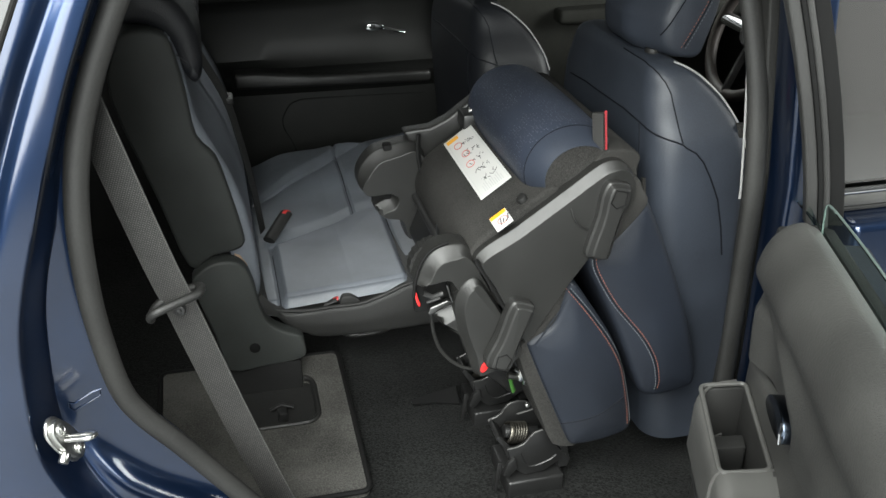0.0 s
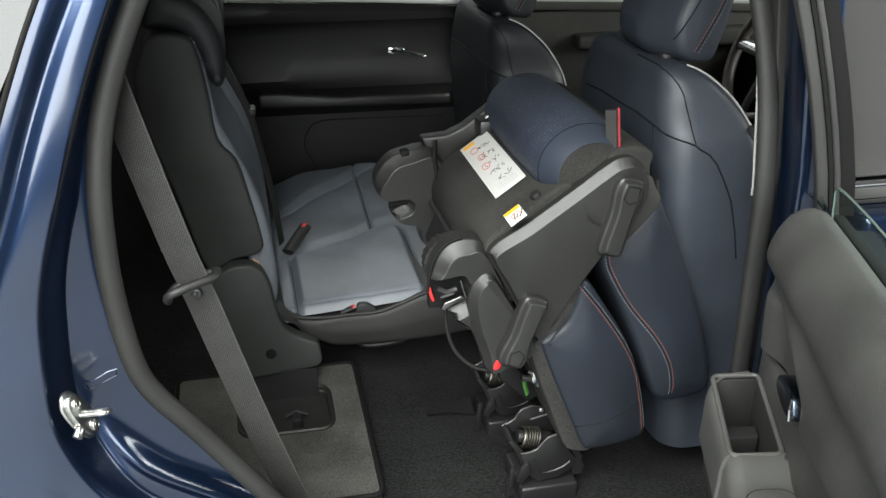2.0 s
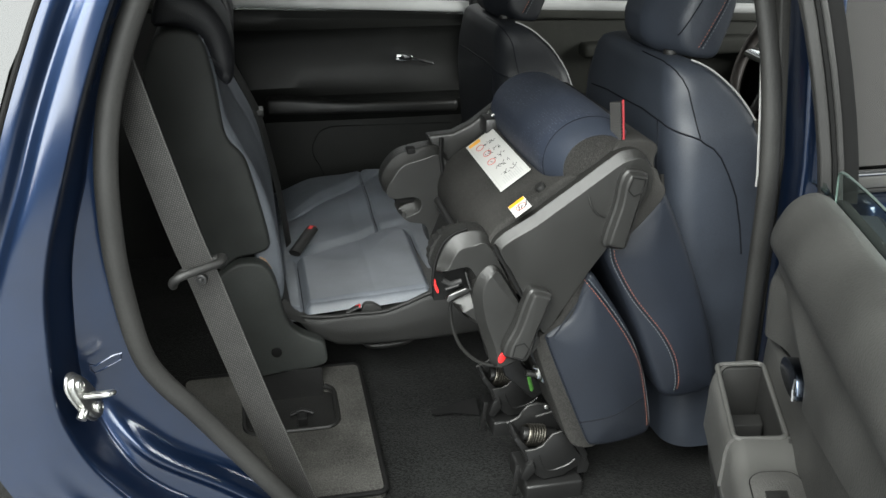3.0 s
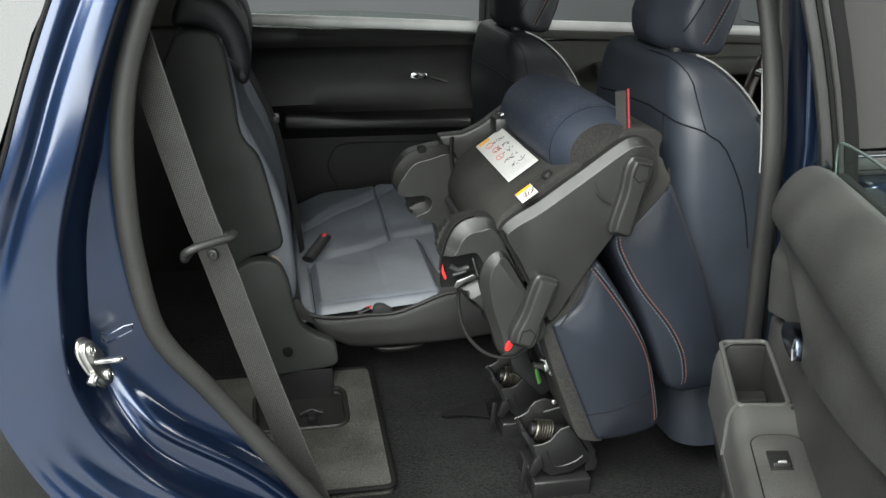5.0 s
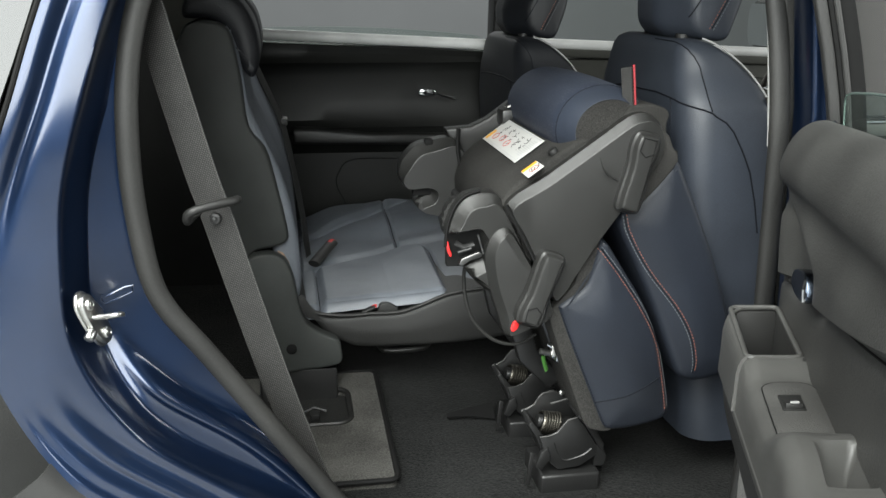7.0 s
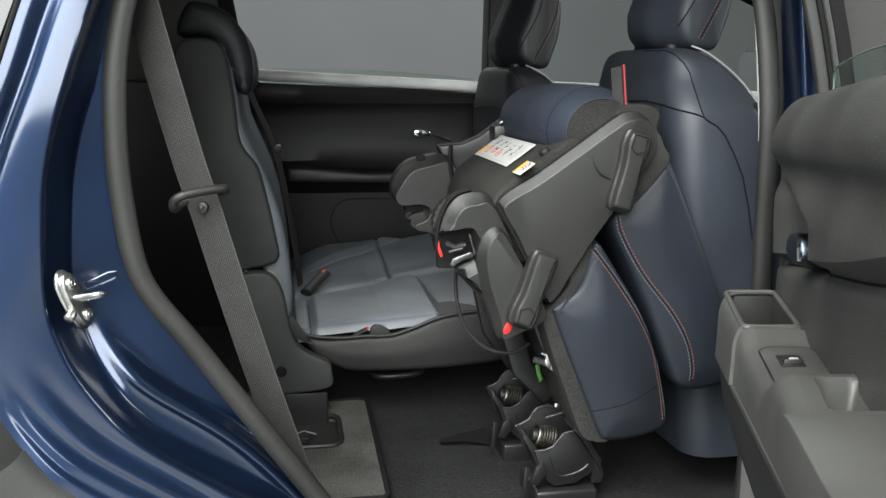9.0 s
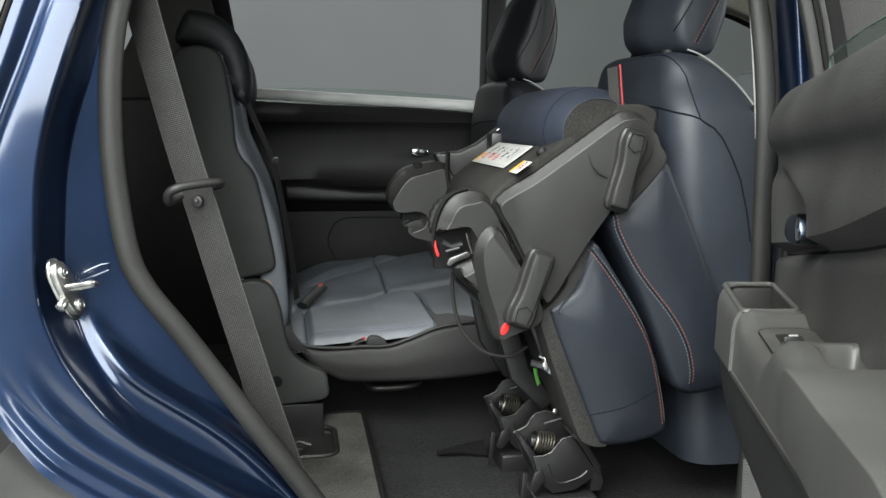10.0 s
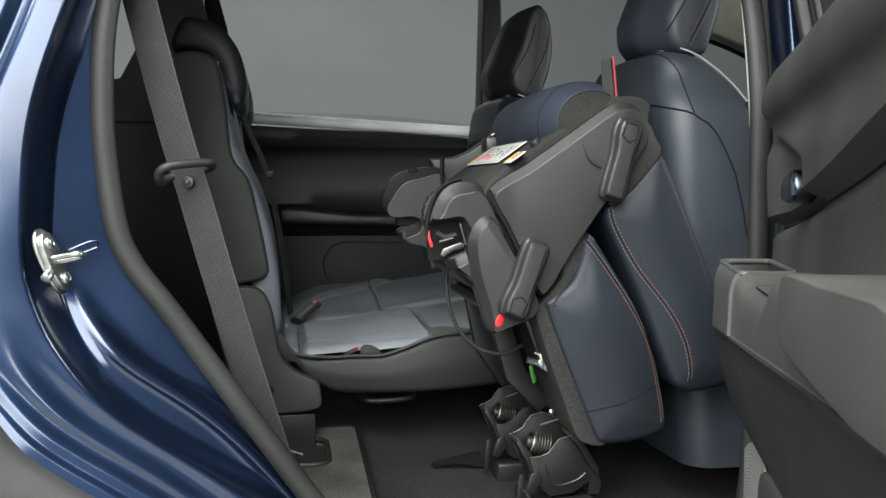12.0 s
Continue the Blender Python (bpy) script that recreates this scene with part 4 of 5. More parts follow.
label = thing("instruction_label", on_panel(0.03, 0.46, 0.002), "white instruction label with small red and black pictograms", "label")
part("sheet", patch(-0.001, 0.064, 0.324, 0.592, 0.0015, 0.001), PAPER, label, smooth=False)
part("header", patch(0.004, 0.030, 0.572, 0.586, 0.0027), YELLOW, label, "orange yellow header bar", smooth=False)
part("border", merge(patch(0.004, 0.0048, 0.33, 0.565, 0.0027), patch(0.0602, 0.061, 0.33, 0.586, 0.0027), patch(0.004, 0.061, 0.33, 0.331, 0.0027)), INK_GREY, label, smooth=False)
part("red_rings", merge(*[circle_on(0.020 + 0.004 * (i % 2), 0.545 - 0.045 * i, 0.008, 0.012, 0.0028, 0.0008) for i in range(3)]), INK_RED, label)
random.seed(3)
marks = []
for i in range(5):
    for k in range(12):
        a, y = 0.018 + 0.034 * random.random(), 0.545 - 0.04 * i - 0.012 * random.random()
        p, q = on_panel(a, y, 0.0028), on_panel(a + 0.008 * (random.random() - 0.2), y + 0.02 * (random.random() - 0.5), 0.0028)
        marks.append(sweep([p, q], 0.0006, 5))
tagged(part("pictograms", merge(*marks), INK, label), kind="stuff")
part("text_bars", merge(*[patch(0.014 + 0.0042 * j, 0.0155 + 0.0042 * j, 0.336, 0.336 + 0.022 + 0.008 * ((j * 7) % 3), 0.0027) for j in range(10)]), INK_GREY, label, smooth=False)
small = thing("warning_label", on_panel(0.0, 0.245, 0.002), "small white warning label with an orange yellow band", "label")
part("sheet", patch(-0.008, 0.024, 0.204, 0.252, 0.0030, 0.001), PAPER, small, smooth=False)
part("band", patch(-0.007, 0.023, 0.241, 0.251, 0.0042), YELLOW, small, smooth=False)
part("red_ring", circle_on(0.010, 0.225, 0.009, 0.010, 0.0043, 0.0007), INK_RED, small)
part("pictogram", merge(*[sweep([on_panel(0.004 + 0.005 * k, 0.214 + 0.004 * (k % 2), 0.0043), on_panel(0.008 + 0.005 * k, 0.232 - 0.006 * (k % 3), 0.0043)], 0.001, 5) for k in range(4)]), INK, small)

# floor mounts with springs


def mount(y0, y1, dx):
    def at(v):
        return Vector((v.x + dx, v.y, v.z))

    m = part("floor_mount", block(0.722, 0.838, y0 - 0.003, y1 + 0.01, 0.366, 0.408, 0.006, 3, at), BLACK_STEEL, seat, "black steel floor mount")
    CUP = [(0.721, 0.482), (0.740, 0.483), (0.755, 0.489), (0.764, 0.500), (0.775, 0.513), (0.792, 0.517), (0.806, 0.500), (0.834, 0.455), (0.832, 0.436), (0.800, 0.416), (0.760, 0.412), (0.744, 0.425), (0.730, 0.450)]
    part("cup_front", prism(CUP, y0 + 0.010, y0 + 0.018, 0.002, 2, at), BLACK_STEEL, m)
    part("cup_wing", prism([(0.699, 0.507), (0.706, 0.513), (0.728, 0.484), (0.738, 0.445), (0.728, 0.445), (0.716, 0.478)], y0 + 0.016, y0 + 0.075, 0.002, 2, at), BLACK_STEEL, m)
    BACKCUP = [(0.700, 0.508), (0.714, 0.513), (0.726, 0.520), (0.732, 0.531), (0.741, 0.541), (0.760, 0.546), (0.778, 0.541), (0.80, 0.526), (0.828, 0.488), (0.835, 0.44), (0.74, 0.42), (0.715, 0.47)]
    part("cup_back", prism(BACKCUP, y1 - 0.036, y1 - 0.030, 0.002, 2, at), BLACK_STEEL, m)
    part("back_lip", sweep([at(Vector((x, y1 - 0.037, z))) for x, z in BACKCUP[:9]], 0.0024, 6), PALER_STEEL, m, "paler upper edge")
    part("front_lip", sweep([at(Vector((x, y0 + 0.011, z))) for x, z in CUP[:6]], 0.0020, 6), PALER_STEEL, m, "paler upper edge")
    part("cup_side", prism([(0.792, 0.517), (0.806, 0.503), (0.834, 0.458), (0.846, 0.440), (0.850, 0.455), (0.826, 0.495), (0.80, 0.526)], y0 + 0.014, y1 - 0.032, 0.002, 2, at), BLACK_STEEL, m)
    part("side_web", prism([(0.834, 0.455), (0.850, 0.448), (0.857, 0.425), (0.852, 0.408), (0.832, 0.408)], y0 + 0.02, y1 - 0.04, 0.002, 2, at), BLACK_STEEL, m)
    part("cup_emboss", sweep([at(v) for v in smooth_line([(0.748, y0 + 0.0095, 0.470), (0.760, y0 + 0.0095, 0.440), (0.775, y0 + 0.0095, 0.432), (0.806, y0 + 0.0095, 0.440), (0.822, y0 + 0.0095, 0.452)], 5)], 0.0016, 8, flat=0.5), BLACK_STEEL, m)
    coil = [at(Vector((0.727 + 0.036 * s + 0.008 * math.sin(a), y0 + 0.040 + 0.019 * math.cos(a), 0.500 - 0.006 * s + 0.019 * math.sin(a)))) for s, a in ((k / 84, k * 6.2832 / 12) for k in range(85))]
    part("coil_spring", sweep(coil, 0.0026, 6), SPRING, m, "bare steel coil spring")
    part("spring_core", cylinder(at(Vector((0.722, y0 + 0.042, 0.502))), at(Vector((0.79, y0 + 0.042, 0.490))), 0.013), BLACK_STEEL, m)
    part("cross_pin", cylinder(at(Vector((0.752, y0 + 0.055, 0.528))), at(Vector((0.790, y0 + 0.050, 0.540))), 0.0022), PALER_STEEL, m, "paler steel pin")
    part("release_arm", prism([(0.696, 0.385), (0.704, 0.385), (0.712, 0.452), (0.703, 0.455)], y0 + 0.008, y0 + 0.014, 0.0015, 2, at), BLACK_STEEL, m)
    part("latch_lever", prism([(0.712, 0.425), (0.724, 0.418), (0.742, 0.44), (0.735, 0.462), (0.722, 0.455)], y0 + 0.002, y0 + 0.012, 0.002, 2, at), BLACK_STEEL, m)
    part("nut", cylinder(at(Vector((0.770, y0 + 0.05, 0.553))), at(Vector((0.770, y0 + 0.042, 0.555))), 0.005, 6, 0.001), STEEL, m, "small bright nut")
    return m


mount(0.265, 0.375, 0.0)
mount(0.495, 0.600, -0.006)
part("torn_flap", thick(sheet([[(0.60, 0.60, 0.383), (0.60, 0.585, 0.383)], [(0.65, 0.605, 0.392), (0.65, 0.578, 0.386)], [(0.705, 0.61, 0.40), (0.705, 0.57, 0.378)]]), 0.003), GAP, seat, "black carpet flap")
part("strut", sweep([(0.712, 0.285, 0.735), (0.742, 0.29, 0.66), (0.79, 0.30, 0.555), (0.812, 0.305, 0.505)], 0.0065, 8), BLACK_STEEL, seat, "thin black strut")
part("rear_strut", prism([(0.660, 0.735), (0.70, 0.735), (0.735, 0.62), (0.79, 0.56), (0.76, 0.54), (0.70, 0.60)], 0.36, 0.385, 0.004), BLACK_STEEL, seat)
part("cross_tube", cylinder((0.655, 0.25, 0.745), (0.655, 0.63, 0.745), 0.012), BLACK_STEEL, seat)
part("far_strut", prism([(0.650, 0.80), (0.69, 0.80), (0.745, 0.62), (0.79, 0.55), (0.745, 0.54), (0.69, 0.62)], 0.585, 0.605, 0.004), BLACK_STEEL, seat)
part("clip", merge(sweep([(0.715, 0.276, 0.655), (0.733, 0.276, 0.65), (0.748, 0.276, 0.64)], 0.006, 8), block(0.735, 0.752, 0.268, 0.284, 0.642, 0.668, 0.003), sweep([(0.728, 0.274, 0.668), (0.745, 0.270, 0.66), (0.758, 0.268, 0.648)], 0.003, 6), sweep([(0.738, 0.266, 0.676), (0.747, 0.264, 0.662), (0.744, 0.266, 0.640), (0.752, 0.268, 0.634)], 0.0028, 6), cylinder((0.755, 0.272, 0.655), (0.750, 0.262, 0.652), 0.005)), STEEL, seat, "bright steel cable clip")
part("green_tag", sweep([(0.722, 0.279, 0.645), (0.725, 0.279, 0.63), (0.730, 0.28, 0.615)], 0.006, 8, flat=0.4), GREEN, seat, "green tag")
part("cable", sweep(smooth_line([(0.578, 0.29, 0.83), (0.577, 0.30, 0.79), (0.583, 0.30, 0.745), (0.600, 0.30, 0.705), (0.635, 0.30, 0.672), (0.680, 0.30, 0.662), (0.715, 0.31, 0.675)], 6), 0.0034, 8), RUBBER, seat, "black looped cable")
part("hinge_motor", cylinder((0.625, 0.33, 0.905), (0.655, 0.33, 0.920), 0.016), BLACK_STEEL, seat)
part("black_strap", sweep(smooth_line([(0.624, 0.612, 1.012), (0.622, 0.606, 0.975), (0.626, 0.600, 0.940), (0.628, 0.585, 0.915), (0.634, 0.555, 0.900)], 5), 0.006, 8, flat=0.6), GAP, seat, "black strap beside the felt panel")
part("hinge_shaft", cylinder((0.618, 0.30, 0.880), (0.618, 0.62, 0.880), 0.009), BLACK_STEEL, seat)
part("hinge_bracket", block(0.615, 0.64, 0.40, 0.43, 0.86, 0.91, 0.005), BLACK_STEEL, seat)
part("seat_pan", prism([(0.64, 0.90), (0.80, 1.02), (0.86, 0.93), (0.76, 0.76), (0.68, 0.74), (0.60, 0.80)], 0.28, 0.62, 0.01), BLACK_STEEL, seat)

# ---- the standing rear seat ----
bench = thing("rear_seat", (0.45, 1.08, 0.372), "upright second-row seat in slate blue leather with a black back", "car seat")
BACK = [(0.055, 1.10), (0.075, 1.19), (0.095, 1.218), (0.14, 1.222), (0.172, 1.205), (0.186, 1.15), (0.194, 1.09), (0.203, 1.01), (0.235, 0.965), (0.252, 0.90), (0.272, 0.80), (0.272, 0.765), (0.245, 0.752), (0.205, 0.745), (0.158, 0.725), (0.115, 0.88)]
part("backrest", prism(smooth_line([(x, z, 0) for x, z in BACK], 3, closed=True), 0.70, 1.46, 0.010, 3), SHELL_BLACK, bench, "black plastic backrest shell")
FRONT = [(0.165, 1.205), (0.184, 1.178), (0.197, 1.113), (0.206, 1.05), (0.224, 1.004), (0.262, 0.917), (0.288, 0.81), (0.300, 0.68), (0.285, 0.62), (0.25, 0.64), (0.235, 0.80), (0.215, 0.92), (0.18, 1.02)]
part("back_cushion", puffed(smooth_line([(x, z, 0) for x, z in FRONT], 3, closed=True), 0.715, 1.455, 0.004, 0.012), LEATHER_SEAT, bench, "slate blue leather back cushion")
HEAD = [(0.081, 1.240), (0.088, 1.265), (0.101, 1.288), (0.118, 1.296), (0.160, 1.287), (0.192, 1.266), (0.220, 1.222), (0.231, 1.168), (0.227, 1.126), (0.214, 1.108), (0.199, 1.120), (0.184, 1.156), (0.172, 1.191), (0.150, 1.216), (0.122, 1.226), (0.088, 1.226)]
for y0 in (0.72, 1.16):
    part("headrest", puffed(smooth_line([(x, z, 0) for x, z in HEAD], 4, closed=True), y0, y0 + 0.25, 0.006, 0.02), material("black_leather", (0.016, 0.017, 0.020), rough=0.45, grain=0.3, grain_size=420, bump=0.3) if y0 < 1 else bpy.data.materials["black_leather"], bench, "black leather headrest")


def cushion_top(x, y):
    """The padded top: a raised insert, a front bolster and the far place, parted by seams."""
    z = 0.606 + 0.045 * max(0, (x - 0.5) / 0.3) + 0.028 * (y - 0.74) / 0.7
    top = min(0.965 + 0.50 * (x - 0.33), 1.082)
    front = 0.630
    d = min(x - 0.338, front - x, top - y)
    if front - x < 0.05 and top - y < 0.05:
        d = 0.05 - math.hypot(0.05 - (front - x), 0.05 - (top - y))
        d = min(d, x - 0.338)
    z += 0.013 * ease(d / 0.018) + 0.007 * ease(d / 0.14) - 0.006 * bell(d / 0.0045)
    if y > top:
        far = y - 1.207 - 0.78 * (x - 0.323)
        z += 0.012 * ease(far / 0.05) - 0.006 * bell(far / 0.006) - 0.006 * bell((x - 0.556) / 0.005)
        z += 0.008 * ease((y - top) / 0.05)
        z += (0.016 * ease((x - 0.30) / 0.20) - 0.030 * (1 - ease((x - 0.29) / 0.13))) * ease((y - 1.16) / 0.14)
    rim = min(x - 0.285, 0.835 - x, y - 0.712, 1.475 - y)
    z -= 0.004 * bell((rim - 0.018) / 0.004)
    return z - 0.024 * max(0, 1 - rim / 0.025) ** 2 + 0.0014 * noise.noise((7 * x, 9 * y, 1.0)) + 0.0003 * noise.noise((24 * x, 40 * y, 3.0))


xs = np.linspace(0.285, 0.835, 230)
ys = np.linspace(0.712, 1.475, 220)
bm = sheet([[(x, y, cushion_top(x, y)) for x in xs] for y in ys])
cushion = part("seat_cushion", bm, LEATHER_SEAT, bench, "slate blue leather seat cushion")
part("back_seam", sweep([(0.338, y, cushion_top(0.338, y) + 0.0004) for y in np.linspace(0.722, 0.94, 30)], 0.0011, 6), SEAM, cushion)
front_seam = [(0.630, y) for y in np.linspace(0.722, 1.03, 30)]
part("front_seam", sweep([(x, y, cushion_top(x, y) + 0.0004) for x, y in front_seam], 0.0011, 6), SEAM, cushion)
part("far_seam", sweep([(0.556, y, cushion_top(0.556, y) + 0.0004) for y in np.linspace(1.09, 1.40, 20)], 0.0011, 6), SEAM, cushion)
LOWER = [(0.287, 0.636), (0.306, 0.609), (0.34, 0.594), (0.37, 0.587), (0.40, 0.588), (0.45, 0.590), (0.51, 0.590), (0.56, 0.604), (0.63, 0.628), (0.74, 0.640), (0.832, 0.640), (0.842, 0.58), (0.80, 0.53), (0.68, 0.512), (0.54, 0.508), (0.43, 0.512), (0.39, 0.525), (0.34, 0.56)]
part("cushion_base", puffed(smooth_line([(x, z, 0) for x, z in LOWER], 3, closed=True), 0.700, 1.47, 0.006, 0.014), material("charcoal_vinyl", (0.018, 0.018, 0.0173), rough=0.55, grain=0.4, grain_size=500, bump=0.4), bench, "charcoal vinyl cushion side")
part("edge_piping", sweep(smooth_line([(0.287, 0.706, 0.640), (0.306, 0.704, 0.612), (0.34, 0.703, 0.596), (0.40, 0.702, 0.590), (0.45, 0.702, 0.592), (0.51, 0.702, 0.592), (0.56, 0.702, 0.606), (0.63, 0.703, 0.630), (0.75, 0.704, 0.642), (0.83, 0.71, 0.642)], 5), 0.004, 8), bpy.data.materials["charcoal_vinyl"], bench)
BRACKET = [(0.160, 0.695), (0.175, 0.725), (0.205, 0.743), (0.24, 0.744), (0.265, 0.73), (0.282, 0.69), (0.292, 0.63), (0.305, 0.59), (0.335, 0.563), (0.372, 0.545), (0.380, 0.52), (0.374, 0.487), (0.29, 0.478), (0.213, 0.478), (0.195, 0.56)]
bracket = part("recliner_cover", prism(smooth_line([(x, z, 0) for x, z in BRACKET], 3, closed=True), 0.672, 0.712, 0.008, 3), SHELL_BLACK, bench, "black plastic recliner cover")
part("bolt_hole", cylinder((0.272, 0.676, 0.530), (0.272, 0.668, 0.530), 0.0115, 20, 0.002), GAP, bracket)
part("orange_tag", prism([(0.250, 0.742), (0.262, 0.736), (0.275, 0.712), (0.270, 0.71)], 0.706, 0.716, 0.001), material("faded_tag", (0.45, 0.30, 0.20), rough=0.6), bracket, "small faded tag")
for y0 in (0.685, 1.38):
    part("floor_foot", block(0.20, 0.37, y0, y0 + 0.04, 0.385, 0.475, 0.005), BLACK_STEEL, bench)
part("floor_rail", block(0.21, 0.26, 0.725, 1.38, 0.40, 0.43, 0.004), BLACK_STEEL, bench)
part("slide_handle", sweep(smooth_line([(0.47, 0.80, 0.50), (0.475, 0.76, 0.487), (0.50, 0.745, 0.484), (0.56, 0.745, 0.486), (0.585, 0.76, 0.489), (0.59, 0.80, 0.50)], 5), 0.007, 10), GREY_PLASTIC, bench, "grey slide handle")
part("buckle_pocket", prism([(0.462, 0.588), (0.466, 0.607), (0.473, 0.613), (0.490, 0.612), (0.506, 0.603), (0.514, 0.588)], 0.703, 0.722, 0.003), bpy.data.materials["charcoal_vinyl"], bench, "charcoal vinyl buckle pocket")


def buckle(name, p, q, place, size=1.0):
    b = thing(name, place, "black seat belt buckle with a red button", "belt buckle", "seat belt buckles")
    p, q = Vector(p), Vector(q)
    t = (q - p).normalized()
    part("housing", sweep([p, p + t * 0.002, q - t * 0.004, q], 0.016 * size, 12, flat=0.6, up=(0, 0, 1)), BLACK_PLASTIC, b)
    up = Vector((0, 0, 0.003 * size))
    part("button", sweep([q - t * 0.013 * size + up, q - t * 0.001 + up, q + t * 0.002], 0.0115 * size, 10, flat=0.62, up=(0, 0, 1)), RED, b, "red release button")
    return b


buckle("belt_buckle", (0.335, 0.985, 0.628), (0.386, 1.062, 0.660), (0.34, 0.99, 0.62))
buckle("belt_buckle", (0.432, 0.716, 0.592), (0.460, 0.712, 0.604), (0.44, 0.712, 0.60), 0.6)
far_belt = thing("far_seat_belt", (0.26, 1.02, 0.64), "dark seat belt lying along the far backrest", "seat belt")
part("webbing", thick(sheet([[(x, y - 0.02, z), (x + 0.012, y, z + 0.003), (x + 0.012, y + 0.02, z)] for x, y, z in [(p.x, p.y, p.z) for p in smooth_line([(0.175, 0.96, 1.22), (0.215, 0.98, 1.10), (0.262, 1.01, 0.985), (0.285, 1.02, 0.88), (0.305, 1.02, 0.76), (0.318, 1.02, 0.64)], 5)]]), 0.002), FABRIC_DARK, far_belt)
part("tongue", block(0.262, 0.285, 1.0, 1.045, 0.968, 0.985, 0.004), BLACK_PLASTIC, far_belt)

# ---- the front seats ----


def front_seat(label, y, dx):
    s = thing("front_seat", (1.15 + dx, y, 0.372), label, "car seat", "front seats")

    def table(z, *pairs):
        return float(np.interp(z, [p[0] for p in pairs], [p[1] for p in pairs]))

    def section(z):
        """Rear and front face, near and far side and corner radius of the back at a height."""
        rear = table(z, (0.42, 1.020), (0.60, 1.005), (0.80, 0.985), (0.95, 0.972), (1.05, 0.967), (1.11, 0.969), (1.16, 0.974), (1.195, 0.976), (1.212, 0.980), (1.222, 0.990)) + dx
        front = table(z, (0.42, 1.185), (0.80, 1.155), (1.05, 1.145), (1.09, 1.136), (1.122, 1.122), (1.155, 1.104), (1.19, 1.072), (1.205, 1.052), (1.215, 1.036), (1.222, 1.020)) + dx
        near = y - table(z, (0.42, 0.235), (0.80, 0.238), (1.0, 0.236), (1.06, 0.230), (1.09, 0.224), (1.122, 0.207), (1.155, 0.186), (1.19, 0.171), (1.205, 0.160), (1.215, 0.147), (1.222, 0.120))
        far = y + table(z, (0.42, 0.235), (0.80, 0.250), (1.05, 0.262), (1.12, 0.256), (1.17, 0.240), (1.195, 0.220), (1.212, 0.195), (1.222, 0.160))
        return rear, front, near, far, min(0.052, 0.46 * (front - rear))

    def ring_at(z):
        rear, front, near, far, r = section(z)
        z = min(z, 1.09 + 0.85 * (z - 1.09))

        def bow(q):
            return 0.010 * (1 - (2 * (q - near) / (far - near) - 1) ** 2)

        out = [Vector((rear - bow(far - r + (near - far + 2 * r) * k / 16), far - r + (near - far + 2 * r) * k / 16, z)) for k in range(16)]
        for cx, cy, start, rad, steps in ((rear + r, near + r, 180, r, 8), (front - 0.55 * r, near + 0.55 * r, 270, 0.55 * r, 8), (front - r, far - r, 0, r, 8), (rear + r, far - r, 90, r, 8)):
            for k in range(steps + 1):
                a = radians(start + 90 * k / steps)
                px = cx + rad * math.cos(a)
                out.append(Vector((px - (bow(near + r) if start in (90, 180) else 0) * max(0.0, (rear + r - px) / r), cy + rad * math.sin(a), z)))
        return out

    rows = [ring_at(z) for z in list(np.linspace(0.45, 1.08, 22)) + [1.095, 1.11, 1.125, 1.14, 1.155, 1.17, 1.182, 1.193, 1.202, 1.209, 1.215, 1.219, 1.222]]
    bm = sheet(rows, closed=True)
    bm.verts.ensure_lookup_table()
    count = len(rows[0])
    bm.faces.new([bm.verts[(len(rows) - 1) * count + k] for k in range(count)])
    # Both seats wear one leather; the two tones carry light and shade.
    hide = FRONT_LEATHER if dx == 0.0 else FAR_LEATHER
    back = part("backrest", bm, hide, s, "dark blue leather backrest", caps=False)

    def on_back(pts, lift=0.0004):
        """A line over the back from pairs of place round the section and height."""
        out = []
        fine = [Vector((*a, 0)).lerp(Vector((*b, 0)), k / 5) for a, b in zip(pts, pts[1:]) for k in range(5)]
        for p in fine:
            ring = ring_at(p.y)
            k = int(p.x)
            out.append(ring[k].lerp(ring[k + 1], p.x - k) + Vector((-lift, -lift, 0)))
        return out

    m = y
    part("cross_seam", sweep(on_back([(1, 1.090), (5, 1.102), (12.75, 1.108), (16.25, 1.101), (19.75, 1.092), (22, 1.0865), (23.4, 1.081), (24.0, 1.0755), (24.2, 1.065), (24.35, 1.048), (24.5, 1.018), (24.68, 0.975), (24.8, 0.92), (24.9, 0.85)]), 0.0016, 6), SEAM, back)
    part("side_seam", sweep(on_back([(11, 1.218), (15.5, 1.2165), (19.4, 1.212), (20.75, 1.203), (21.5, 1.190), (22.1, 1.165), (22.6, 1.128), (23.1, 1.093), (23.45, 1.081)]), 0.0012, 6), SEAM, back)
    part("lower_seam", sweep(on_back([(15.4, 1.102), (15.3, 0.95), (15.2, 0.80), (15.0, 0.6)]), 0.0010, 6), SEAM, back)
    part("map_pocket", sweep(on_back([(16.5, 1.010), (17.0, 0.97), (18.5, 0.92), (20, 0.86)], 0.0005), 0.005, 8), FELT, back, "dark map pocket edge")
    edge_line = [Vector((px + dx, py + m - 0.505, z)) for px, py, z in ((1.016, 0.352, 1.205), (1.036, 0.346, 1.197), (1.062, 0.340, 1.181), (1.094, 0.327, 1.152), (1.115, 0.310, 1.122), (1.131, 0.294, 1.090), (1.140, 0.285, 1.060))]
    part("piping", sweep(smooth_line(edge_line, 4), 0.0017, 8), PIPING, back, "piping along the backrest, its rim light put in the pale colour")
    if dx == 0.0:
        part("airbag_tag", block(1.118, 1.140, m - 0.222, m - 0.206, 1.082, 1.106, 0.002), FELT, back, "small dark cloth tag with an unreadable line")
